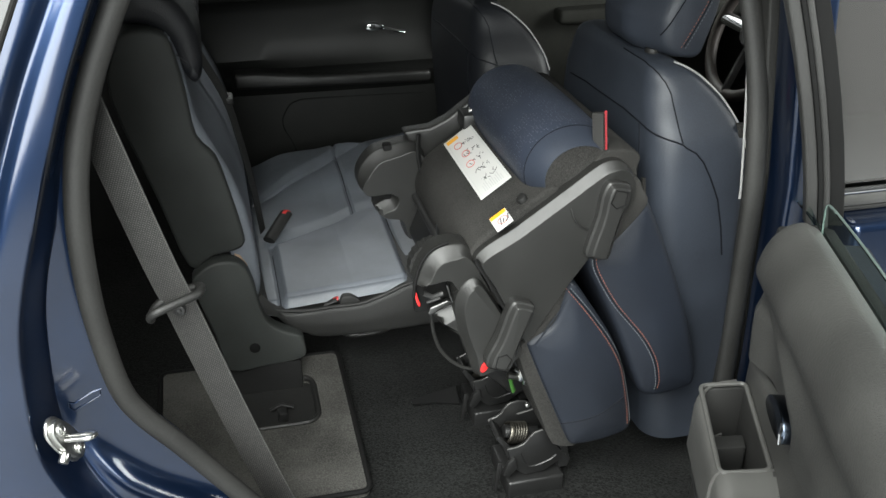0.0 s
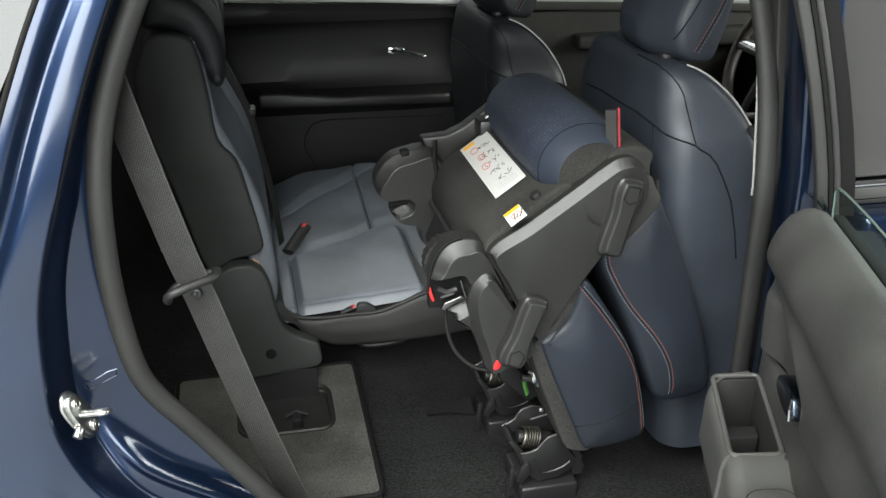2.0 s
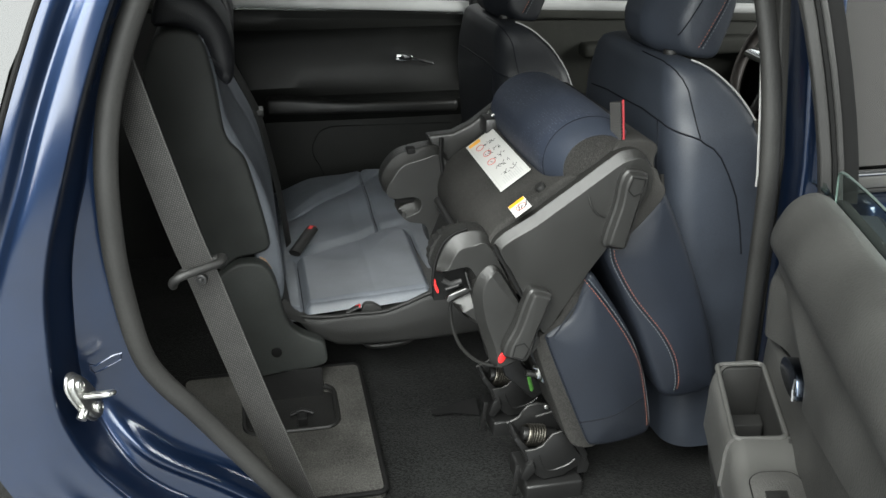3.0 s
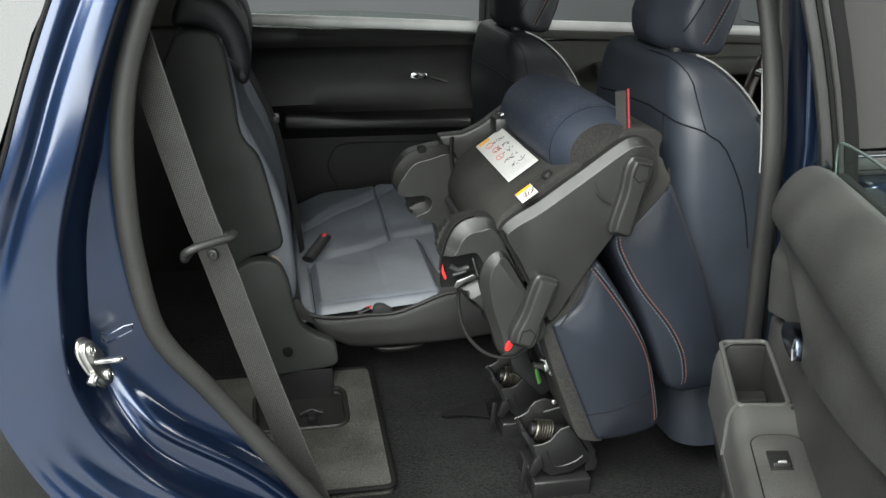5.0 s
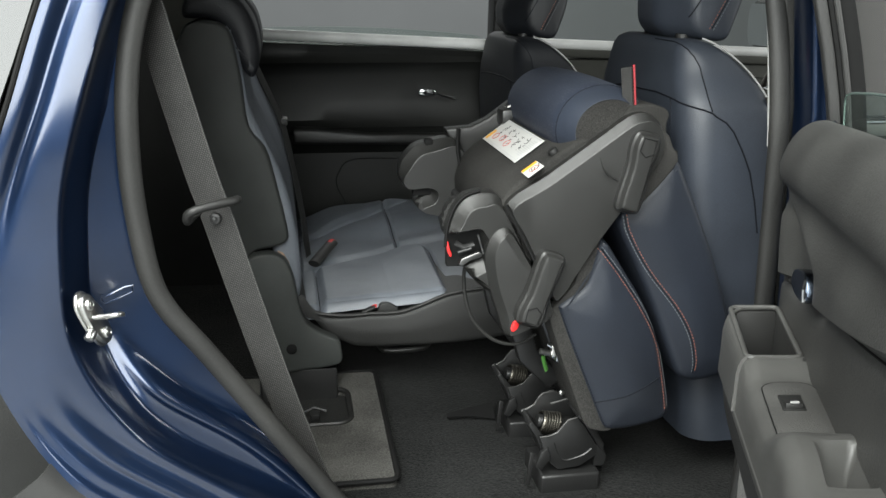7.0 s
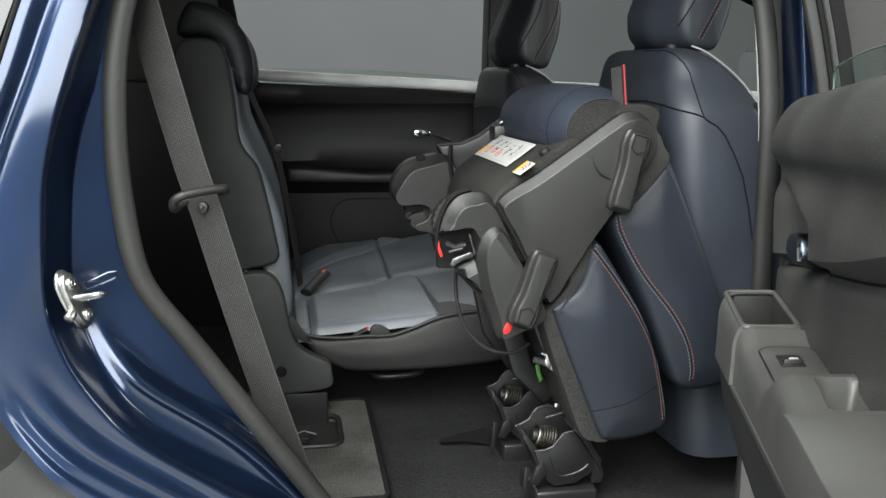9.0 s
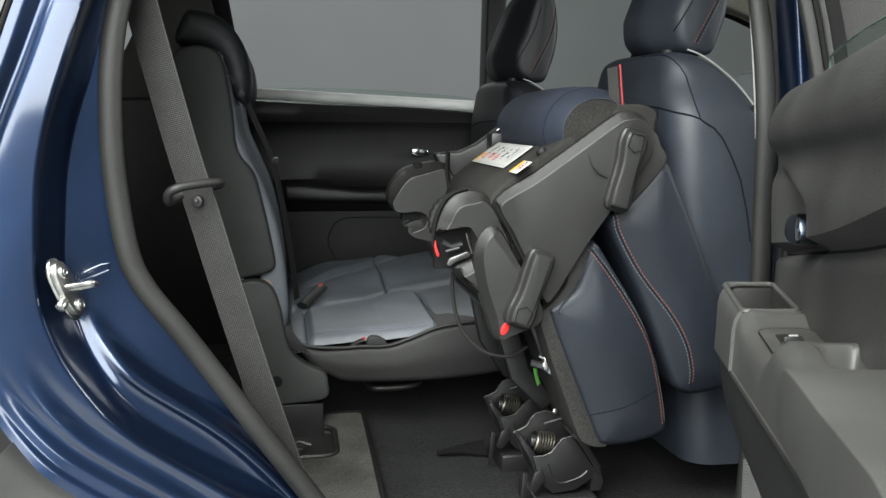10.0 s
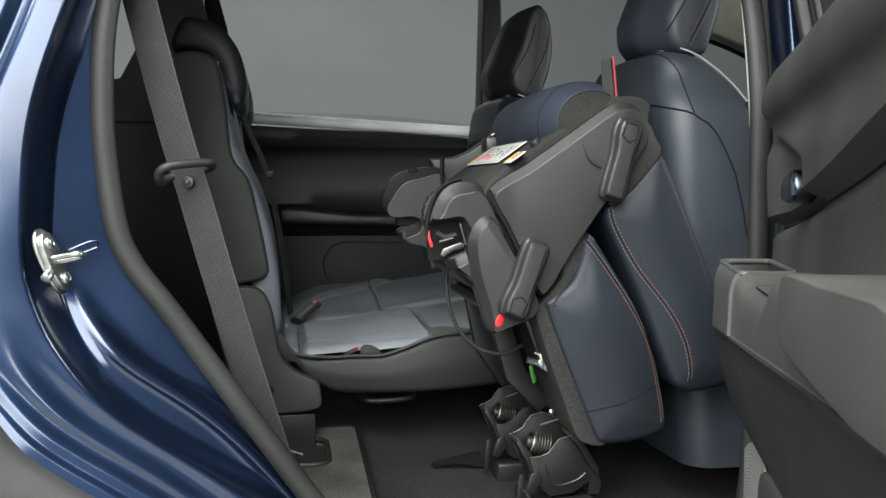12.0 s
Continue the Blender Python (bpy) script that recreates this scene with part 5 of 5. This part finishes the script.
    HEADREST = [(0.966, 1.262), (0.969, 1.285), (0.995, 1.350), (1.028, 1.415), (1.065, 1.435), (1.10, 1.41), (1.112, 1.34), (1.106, 1.28), (1.092, 1.236), (1.076, 1.211), (1.056, 1.204), (1.030, 1.205), (0.992, 1.210), (0.971, 1.232)]
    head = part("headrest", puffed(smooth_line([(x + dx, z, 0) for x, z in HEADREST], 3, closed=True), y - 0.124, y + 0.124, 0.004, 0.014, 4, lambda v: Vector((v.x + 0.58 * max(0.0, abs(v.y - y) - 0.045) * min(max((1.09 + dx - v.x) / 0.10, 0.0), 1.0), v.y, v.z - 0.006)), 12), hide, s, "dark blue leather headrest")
    for side in (-1, 1):
        post = part("headrest_post", cylinder((1.008 + dx, y + side * 0.078, 1.19), (1.0105 + dx, y + side * 0.078, 1.236), 0.006), CHROME, s, "chrome post")
        part("collar", cylinder((1.010 + dx, y + side * 0.078, 1.197), (1.011 + dx, y + side * 0.078, 1.2095), 0.0135), BLACK_PLASTIC, post)
    corner = drape(head, [(p.x + dx, p.y) for p in smooth_line([(1.006, 1.241, 0), (1.020, 1.268, 0), (1.038, 1.300, 0), (1.054, 1.335, 0), (1.066, 1.38, 0)], 8)], -0.0004)
    part("corner_seam", sweep(corner, 0.0014, 6), SEAM, head)
    line = [(p.x + dx, p.y) for p in smooth_line([(1.042, 1.222, 0), (1.061, 1.260, 0), (1.080, 1.297, 0), (1.094, 1.335, 0), (1.099, 1.38, 0)], 8)]
    part("orange_stitching", stitches(drape(head, line, 0.0002)), ORANGE_THREAD, head, "rust red stitching")
    part("blue_stitching", stitches(drape(head, [(x + 0.008, z - 0.002) for x, z in line], 0.0002)), BLUE_THREAD, head)
    part("side_seam", sweep(drape(head, [(x + 0.004, z - 0.001) for x, z in line], -0.0003), 0.0012, 6), SEAM, head)
    part("seat_cushion", puffed(smooth_line([(x + dx, z, 0) for x, z in [(1.18, 0.50), (1.18, 0.60), (1.22, 0.64), (1.38, 0.65), (1.58, 0.68), (1.63, 0.64), (1.58, 0.50), (1.36, 0.46)]], 4, closed=True), y - 0.26, y + 0.26, 0.006, 0.03), LEATHER, s)
    for side in (-1, 1):
        part("seat_rail", block(1.20 + dx, 1.6 + dx, y + side * 0.2 - 0.025, y + side * 0.2 + 0.025, 0.375, 0.47, 0.01), BLACK_PLASTIC, s)
    return s


front_seat("dark blue leather front seat with pale piping", 0.505, 0.0)
front_seat("dark blue leather front seat beyond the centre", 1.12, -0.145).location.z -= 0.03

# dashboard and steering wheel
dash = thing("dashboard", (1.95, 0.8, 0.6), "black moulded plastic dashboard under the windscreen", "dashboard")
part("body", prism(smooth_line([(x, z, 0) for x, z in [(1.85, 0.60), (1.80, 0.80), (1.83, 0.95), (1.92, 1.02), (2.10, 1.04), (2.2, 1.02), (2.2, 0.55)]], 4, closed=True), 0.03, 1.57, 0.01), FABRIC_DARK, dash)
wheel = thing("steering_wheel", (1.70, 1.20, 1.0), "leather steering wheel with grey spokes", "steering wheel")
AXIS = Matrix.Translation((1.70, 1.20, 1.0)) @ Matrix.Rotation(radians(-66), 4, "Y")
ring = [AXIS @ Vector((0.182 * math.cos(a), 0.182 * math.sin(a), 0)) for a in np.linspace(0, 6.2832, 49)[:-1]]
part("rim", sweep(ring, 0.0165, 12, closed=True), BROWN_LEATHER, wheel, "dark leather rim")
part("hub", merge(sweep([AXIS @ Vector((0, 0, -0.03)), AXIS @ Vector((0, 0, 0.005)), AXIS @ Vector((0, 0, 0.02))], 0.062, 20, taper=lambda s: 1 - 0.3 * s)), BLACK_PLASTIC, wheel)
for a in (0, 180, 270):
    r = radians(a)
    part("spoke", sweep([AXIS @ Vector((0.05 * math.sin(r), 0.05 * math.cos(r), 0.0)), AXIS @ Vector((0.175 * math.sin(r), 0.175 * math.cos(r), 0.0))], 0.02, 10, flat=0.5), CHROME if a != 270 else BLACK_PLASTIC, wheel, "satin spoke")
part("column", sweep([AXIS @ Vector((0, 0, -0.02)), AXIS @ Vector((0, 0, -0.3))], 0.04, 12), BLACK_PLASTIC, wheel)
mirror = thing("wing_mirror", (1.92, 1.70, 1.08), "black framed wing mirror outside the far front window", "wing mirror")


def facing_back(v):
    return Vector((v.y, v.x, v.z))


MIRROR = rounded(1.685, 1.885, 1.088, 1.248, 0.045, 6)
part("housing", prism(MIRROR, 1.885, 1.985, 0.020, 3, facing_back), BLACK_PLASTIC, mirror, "black mirror housing")
part("mirror_glass", prism(rounded(1.693, 1.873, 1.098, 1.236, 0.036, 6), 1.880, 1.884, 0.001, 1, facing_back), MIRROR_GLASS, mirror, "pale mirror glass")
part("stalk", block(1.91, 1.97, 1.60, 1.70, 1.08, 1.12, 0.01), BLACK_PLASTIC, mirror)

# ---- the loose belt on the open side ----
belt = thing("seat_belt", (0.3, 0.15, 0.38), "grey woven seat belt hanging down through a black guide loop", "seat belt")
centre = smooth_line([(0.043, 0.115, 1.50), (0.069, 0.12, 1.36), (0.099, 0.13, 1.225), (0.145, 0.14, 1.035), (0.168, 0.143, 0.955), (0.202, 0.147, 0.83), (0.242, 0.15, 0.69), (0.285, 0.155, 0.55), (0.326, 0.165, 0.42)], 8)
rows, run = [], 0.0
lengths = []
for i, p in enumerate(centre):
    t = (centre[min(i + 1, len(centre) - 1)] - centre[max(i - 1, 0)]).normalized()
    side = (t.cross(Vector((0.10, 1, 0.0)))).normalized()
    side = ((side if side.x > 0 else -side) + Vector((0, -0.15, 0))).normalized()
    if i:
        run += (p - centre[i - 1]).length
    lengths.append(run)
    rows.append([p + side * 0.0245 * f + Vector((0, 0.0012 * math.sin(9 * run + 2 * f), 0)) for f in (-1, -0.5, 0, 0.5, 1)])
part("webbing", thick(sheet(rows, uv=lambda i, j: (0.011 * j, lengths[min(i, len(lengths) - 1)])), 0.0014), WEBBING, belt, "grey woven webbing")
THREAD = material("grey_thread", (0.085, 0.083, 0.08), rough=0.8)
for k in (0, 4):
    part("edge_stitching", stitches([r[k] + Vector((0.0016 * (1 if k == 0 else -1), -0.001, 0)) for r in rows], 0.0034, 0.0022, 0.0006), THREAD, belt)
GUIDE = [(0.126, 0.112, 0.960), (0.128, 0.103, 0.971), (0.141, 0.10, 0.979), (0.172, 0.112, 0.984), (0.194, 0.126, 0.985), (0.198, 0.150, 0.982), (0.190, 0.162, 0.977), (0.16, 0.157, 0.971), (0.137, 0.148, 0.963), (0.127, 0.133, 0.957)]
guide = part("guide_loop", sweep(smooth_line(GUIDE, 5, closed=True), 0.0065, 10, closed=True), BLACK_PLASTIC, belt, "black plastic guide loop")
part("bolt", merge(cylinder((0.166, 0.140, 0.957), (0.164, 0.131, 0.957), 0.0085), cylinder((0.164, 0.132, 0.957), (0.164, 0.1285, 0.957), 0.004)), BLACK_STEEL, guide)

# ---- door striker on the jamb ----
striker = thing("door_striker", (0.01, 0.02, 0.86), "zinc plated door striker bolted to the blue jamb", "door striker")
STR = Matrix.Translation((0.006, 0.006, 0.853)) @ Matrix.Rotation(radians(71), 4, "Z") @ Matrix.Rotation(radians(-10), 4, "X") @ Matrix.Rotation(radians(-26), 4, "Y")


def at_striker(v):
    return STR @ Vector(v)


plate_bm = prism(smooth_line([(x, z, 0) for x, z in [(-0.014, 0.030), (-0.006, 0.041), (0.006, 0.041), (0.014, 0.030), (0.018, 0.0), (0.014, -0.030), (0.006, -0.041), (-0.006, -0.041), (-0.014, -0.030), (-0.018, 0.0)]], 3, closed=True), -0.004, 0.004, 0.0015, 2, lambda v: STR @ v)
part("plate", plate_bm, STEEL, striker)
part("back_plate", prism(smooth_line([(x, z, 0) for x, z in [(-0.017, 0.034), (-0.006, 0.046), (0.007, 0.046), (0.017, 0.033), (0.021, 0.0), (0.017, -0.034), (0.006, -0.046), (-0.006, -0.046), (-0.017, -0.034), (-0.021, 0.0)]], 3, closed=True), 0.003, 0.008, 0.0015, 2, lambda v: STR @ v), STEEL, striker)
part("loop", sweep(smooth_line([at_striker(v) for v in ((-0.006, 0.0, 0.008), (-0.006, -0.020, 0.008), (-0.006, -0.034, 0.008), (-0.003, -0.040, 0.006), (0.003, -0.040, 0.000), (0.006, -0.034, -0.003), (0.006, -0.020, -0.004), (0.006, 0.0, -0.004))], 6), 0.0036, 10), STEEL, striker)
for z in (0.027, -0.027):
    part("bolt", merge(cylinder(at_striker((0, -0.003, z)), at_striker((0, -0.008, z)), 0.0085), cylinder(at_striker((0, -0.007, z)), at_striker((0, -0.0085, z)), 0.0045)), STEEL, striker)
part("stop", cylinder(at_striker((-0.018, 0.0, -0.006)), at_striker((-0.032, 0.002, -0.008)), 0.007), STEEL, striker)
slot = drape(body_side, [(0.004, 0.867), (0.011, 0.863), (0.024, 0.869), (0.036, 0.874), (0.047, 0.875), (0.046, 0.866), (0.028, 0.859), (0.009, 0.852), (0.004, 0.858)], 0.0002)
part("pressed_slot", sweep(slot, 0.0017, 8, closed=True), PAINT, car)

# ---- the open rear door ----
HINGE = Vector((1.043, 0.0, 0.0))
ALONG = Vector((-math.sin(radians(20)), -math.cos(radians(20)), 0))
INTO = Vector((-math.cos(radians(20)), math.sin(radians(20)), 0))


def on_door(v):
    """From along the door, towards the cabin side, up."""
    return HINGE + ALONG * v[0] + INTO * (v[1] + lean(v[2])) + Vector((0, 0, v[2]))


door = thing("rear_door", on_door((0.5, 0.0, 0.3)), "open rear car door with black trim, armrest and lowered window", "car door")
TRIM = [(0.002, 1.122), (0.016, 1.126), (0.034, 1.122), (0.050, 1.110), (0.062, 1.092), (0.069, 1.072), (0.070, 1.058), (0.066, 1.045), (0.055, 1.034), (0.048, 1.020), (0.046, 0.995), (0.045, 0.955), (0.043, 0.92), (0.043, 0.88), (0.044, 0.845), (0.042, 0.78), (0.042, 0.70), (0.046, 0.62), (0.050, 0.50), (0.048, 0.40), (0.045, 0.30)]
prof = smooth_line([(n, z, 0) for n, z in TRIM], 8)
lower_z, lower_n = [q.y for q in prof[::-1] if q.y < 1.09], [q.x for q in prof[::-1] if q.y < 1.09]
us = [0.112, 0.116, 0.122, 0.132, 0.146] + list(np.linspace(0.17, 0.46, 30)) + list(np.linspace(0.49, 1.0, 16))
rows, fold_line = [], []
for u in us:
    shrink = math.sqrt(max(0.0, 1 - ((0.146 - u) / 0.034) ** 2)) if u < 0.146 else 1.0
    fold = 0.895 + 0.15 * (u - 0.08)
    heights = [q.y for q in prof if q.y >= 1.085] + list(np.linspace(1.08, fold + 0.014, 30)) + [fold + d for d in (0.010, 0.006, 0.002, -0.002, -0.006, -0.010, -0.015, -0.022)] + list(np.linspace(fold - 0.03, 0.30, 20))
    row, inside = [], []
    for k, z in enumerate(heights):
        base = prof[k].x if z >= 1.085 else float(np.interp(z, lower_z, lower_n))
        upper = 0.018 * ease((z - fold) / 0.010) * ease((1.045 - z) / 0.06) - 0.008 * bell((z - fold + 0.007) / 0.009)
        bowl = 0.022 * ease((u - 0.12) / 0.10) * ease((0.405 - u) / 0.035) * ease((1.034 - 0.16 * (u - 0.1) - z) / 0.020) * ease((z - fold + 0.012) / 0.016)
        climb = 0.07 * max(0.0, u - 0.13) * ease((z - 0.95) / 0.12)
        at = (u - 0.048 * ease((fold - 0.006 - z) / 0.012) * ease((0.26 - u) / 0.14), (base + upper - bowl + 0.012 * max(0, u - 0.3)) * (0.25 + 0.75 * shrink), z + climb - 0.018 * (1 - shrink) * (z > 1.0))
        row.append(on_door(at))
        inside.append(on_door((at[0], at[1] - 0.006, at[2] - 0.003)))
    rows.append(row + inside[::-1])
    if u > 0.12:
        fold_line.append(row[heights.index(fold - 0.006)] + INTO * 0.0003)
trim_bm = sheet(rows, closed=True)
trim_bm.verts.ensure_lookup_table()
for k in (0, len(rows) - 1):
    trim_bm.faces.new([trim_bm.verts[k * len(rows[0]) + j] for j in range(len(rows[0]))])
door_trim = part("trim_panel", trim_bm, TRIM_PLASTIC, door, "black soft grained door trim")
part("fold_seam", sweep(fold_line, 0.0016, 8), GAP, door_trim, "dark joint between upper and lower trim")
part("door_shell", prism([(0.11, 0.26), (1.02, 0.26), (1.02, 1.10), (0.13, 1.10), (0.12, 0.8)], -0.075, 0.004, 0.012, 2, on_door), PAINT, door, "blue painted door shell")
part("hinge_edge", prism([(0.060, 0.30), (0.11, 0.30), (0.118, 1.10), (0.085, 1.10)], -0.04, 0.038, 0.008, 2, on_door), BLACK_PLASTIC, door)
def on_frame(v):
    return on_door((v[0], v[1] + 0.008 + 0.123 * (v[2] - 1.131), v[2]))


FRAME = [(0.024 + 0.104 * (z - 1.08), z) for z in np.linspace(1.08, 1.60, 9)]
frame_bar = part("window_frame", prism(FRAME + [(u + 0.024, z) for u, z in reversed(FRAME)], -0.030, -0.014, 0.004, 3, on_frame), PILLAR_GREY, door, "grey window frame")
part("frame_gap", prism([(u + 0.006, z) for u, z in FRAME] + [(u + 0.020, z) for u, z in reversed(FRAME)], -0.038, -0.031, 0.001, 1, on_frame), GAP, frame_bar)
part("frame_lip", sweep([on_frame((u + 0.019, -0.0425, z)) for u, z in FRAME], 0.0044, 10), PILLAR_GREY, frame_bar, "grey inner lip of the frame")
part("glass_run", prism([(u + 0.004, z) for u, z in FRAME] + [(u + 0.016, z) for u, z in reversed(FRAME)], -0.068, -0.047, 0.002, 2, on_frame), GAP, frame_bar)
part("upper_frame", prism([(0.045, 1.57), (0.9, 1.60), (0.9, 1.63), (0.045, 1.61)], -0.03, 0.02, 0.006, 2, on_door), GREY_PLASTIC, door)
part("belt_seal", merge(prism([(0.12, 1.10), (1.0, 1.16), (1.0, 1.178), (0.12, 1.118)], -0.006, 0.003, 0.003, 2, on_door), prism([(0.12, 1.10), (1.0, 1.15), (1.0, 1.166), (0.12, 1.113)], -0.03, -0.014, 0.003, 2, on_door)), GAP, door, "black belt seal")
PANE_TOP = smooth_line([(x, z, 0) for x, z in [(0.142, 1.110), (0.1425, 1.135), (0.147, 1.156), (0.165, 1.164), (0.22, 1.171), (0.35, 1.182), (0.6, 1.193), (0.95, 1.198)]], 5)
pane = part("window_pane", thick(sheet([[on_door((p.x, -0.009, 1.085 + (p.y - 1.085) * k / 6)) for k in range(7)] for p in PANE_TOP]), 0.003), DOOR_GLASS, door, "green tinted lowered glass")
pane.visible_shadow = False
part("pane_edge", sweep(smooth_line([on_door(v) for v in ((0.142, -0.009, 1.11), (0.142, -0.009, 1.135), (0.147, -0.009, 1.156), (0.165, -0.009, 1.164), (0.22, -0.009, 1.171), (0.35, -0.009, 1.182), (0.6, -0.009, 1.193), (0.95, -0.009, 1.198))], 4), 0.0016, 6), PANE_EDGE, pane, "pale ground glass edge")

# armrest with its open storage cup; its ends run aslant
def aslant(v):
    return on_door((v[0] + 0.034 + 0.20 * (min(v[1], 0.118) - 0.045), v[1], v[2]))


def arm_height(u):
    return 0.853 - 0.011 * ease((u - 0.275) / 0.055) + 0.034 * ease((u - 0.455) / 0.085) + 0.006 * ease((u - 0.6) / 0.1)


def arm_rise(u):
    """The lower lip climbs towards the rear."""
    return -0.024 + 0.070 * (u - 0.09)


def arm_row(u, top):
    """One section of the armrest: its top from the trim outwards, then its side down to the undercut."""
    h = arm_height(u)
    out = 0.008 * ease((u - 0.56) / 0.1)
    row = []
    if top:
        for n in np.linspace(0.040, 0.106, 16):
            well = 0.045 * ease((u - 0.545) / 0.012) * ease((0.64 - u) / 0.012) * ease((0.088 - n) / 0.010) * ease((n - 0.046) / 0.006)
            row.append((u, n + out * (n - 0.04) / 0.066, h - well + 0.002 * bell((n - 0.1) / 0.02)))
    for n, dz in ((0.112, -0.002), (0.117, -0.006), (0.120, -0.013), (0.122, -0.024)):
        row.append((u, n + out, h + dz))
    for n, z in ((0.1225, 0.815), (0.1235, 0.797), (0.1235, 0.790), (0.1195, 0.785), (0.1165, 0.780), (0.1150, 0.765), (0.111, 0.735), (0.104, 0.700), (0.095, 0.665), (0.088, 0.648), (0.076, 0.640), (0.045, 0.638)):
        row.append((u + 0.22 * max(0.0, 0.80 - z) ** 1.2, n, z + arm_rise(u) * ease((z - 0.64) / 0.12) * ease((0.83 - z) / 0.02)))
    return row


def arm_skin(us, top, half):
    cutoff = (16 if top else 0) + 7
    out = []
    for u in us:
        row = arm_row(u, top)
        row = row[:cutoff] if half == "upper" else row[cutoff - 1:]
        shrink = math.sqrt(max(0.0, 1 - ((0.108 - u) / 0.038) ** 2)) if u < 0.108 else 1.0
        out.append([aslant((q[0], 0.052 + (q[1] - 0.052) * (0.1 + 0.9 * shrink) if not top else q[1], q[2])) for q in row])
    return thick(sheet(out), 0.004)


FRONT_US = [0.070, 0.073, 0.079, 0.087, 0.097, 0.108] + list(np.linspace(0.125, 0.27, 9))
BACK_US = list(np.linspace(0.270, 0.70, 100)) + list(np.linspace(0.72, 0.98, 8))
arm = part("armrest", arm_skin(FRONT_US, False, "upper"), ARM_PLASTIC, door, "grey plastic armrest with an open storage cup")
part("arm_top", arm_skin(BACK_US, True, "upper"), ARM_PLASTIC, arm, "satin grey armrest top with a pull grip")
# The undercut is darker in colour to stand for its shade.
part("arm_lower", merge(arm_skin(FRONT_US, False, "lower"), arm_skin(BACK_US, True, "lower")), SHADED_ARM, door, "underside of the armrest with its shade put in the colour")
part("armrest_pad", prism(smooth_line([(x, z, 0) for x, z in [(0.662, 0.862), (0.668, 0.880), (0.69, 0.890), (0.80, 0.893), (0.98, 0.894), (0.98, 0.83), (0.70, 0.832), (0.668, 0.842)]], 3, closed=True), 0.052, 0.137, 0.014, 4, aslant), ARM_PLASTIC, door, "padded armrest")
part("crease", sweep([aslant((0.085 + 0.9 * s, 0.1225 - 0.05 * max(0, 0.03 - s) / 0.03, 0.7895 + arm_rise(0.085 + 0.9 * s))) for s in np.linspace(0, 1, 30)], 0.0022, 8), ARM_PLASTIC, arm, "raised lower lip")
# Cup walls use the darker tone for the shade inside the cup.
part("cup_back", block(0.085, 0.285, 0.040, 0.050, 0.74, 0.853, 0.003, 2, aslant), SHADED_ARM, arm)
part("cup_front", block(0.074, 0.084, 0.045, 0.112, 0.74, 0.848, 0.003, 2, aslant), SHADED_ARM, arm)
part("cup_floor", block(0.08, 0.275, 0.048, 0.112, 0.738, 0.746, 0.002, 1, aslant), BLACK_PLASTIC, arm)
part("cup_end", block(0.268, 0.276, 0.048, 0.112, 0.742, 0.849, 0.002, 2, aslant), SHADED_ARM, arm)
rim = [(u, n, 0.8525) for u, n in rounded(0.079, 0.272, 0.048, 0.115, 0.010, 4)]
part("cup_rim", sweep([aslant(v) for v in rim], 0.0036, 8, closed=True), ARM_PLASTIC, arm)
part("cup_rib", block(0.13, 0.16, 0.052, 0.108, 0.745, 0.80, 0.004, 2, aslant), BLACK_PLASTIC, arm)
plate_line = [Vector((u, n, 0)) for u, n in rounded(0.332, 0.500, 0.044, 0.107, 0.022, 5)]
switch_plate = part("switch_plate", prism([(p.x, p.y) for p in plate_line], 0.0, 0.003, 0.001, 2, lambda v: aslant((v.x, v.z, 0.8425 + v.y))), RIBBED, arm, "finely ribbed switch plate")
part("plate_gap", sweep([aslant((p.x, p.y, 0.8448)) for p in plate_line], 0.0009, 6, closed=True), GAP, switch_plate)
sw = part("window_switch", merge(block(0.372, 0.412, 0.066, 0.092, 0.8445, 0.8475, 0.001, 2, aslant), prism([(0.376, 0.0), (0.410, 0.0), (0.408, 0.006), (0.392, 0.002)], 0.069, 0.089, 0.001, 2, lambda v: aslant((v.x, v.y, 0.847 + v.z)))), BLACK_PLASTIC, switch_plate, "black window switch")
part("switch_lamp", block(0.405, 0.4085, 0.074, 0.084, 0.8525, 0.8545, 0.0005, 1, aslant), PIPING, sw)
def on_handle(v):
    return on_door((v[0] + 0.024, v[1] + 0.014, v[2] - 0.004))


dh = part("door_handle", prism(smooth_line([(x, z, 0) for x, z in [(0.262, 0.944), (0.264, 0.962), (0.285, 0.972), (0.330, 0.978), (0.346, 0.968), (0.349, 0.950), (0.31, 0.940)]], 3, closed=True), 0.026, 0.052, 0.006, 3, on_handle), DARK_CHROME, door, "dark chrome release lever")
part("lever_end", sweep([on_handle((0.338, 0.050, 0.973)), on_handle((0.346, 0.053, 0.964)), on_handle((0.347, 0.052, 0.950))], 0.0026, 8), CHROME, dh, "bright lever tip")
grille_rows = [[on_door((u, 0.058 + 0.006 * math.sin(9 * u), z)) for z in np.linspace(0.36, 0.575 + 0.03 * math.sin(3.1416 * (u - 0.05) / 0.22), 8)] for u in np.linspace(0.030, 0.26, 12)]
grille = part("speaker_grille", thick(sheet(grille_rows, uv=lambda i, j: (0.0195 * i, 0.03 * j)), 0.004), MESH, door, "grey perforated speaker grille")
part("lower_pocket", prism(smooth_line([(x, z, 0) for x, z in [(0.36, 0.60), (0.40, 0.64), (0.6, 0.65), (1.0, 0.64), (1.0, 0.36), (0.42, 0.36), (0.37, 0.45)]], 3, closed=True), 0.06, 0.095, 0.012, 3, on_door), TRIM_PLASTIC, door)
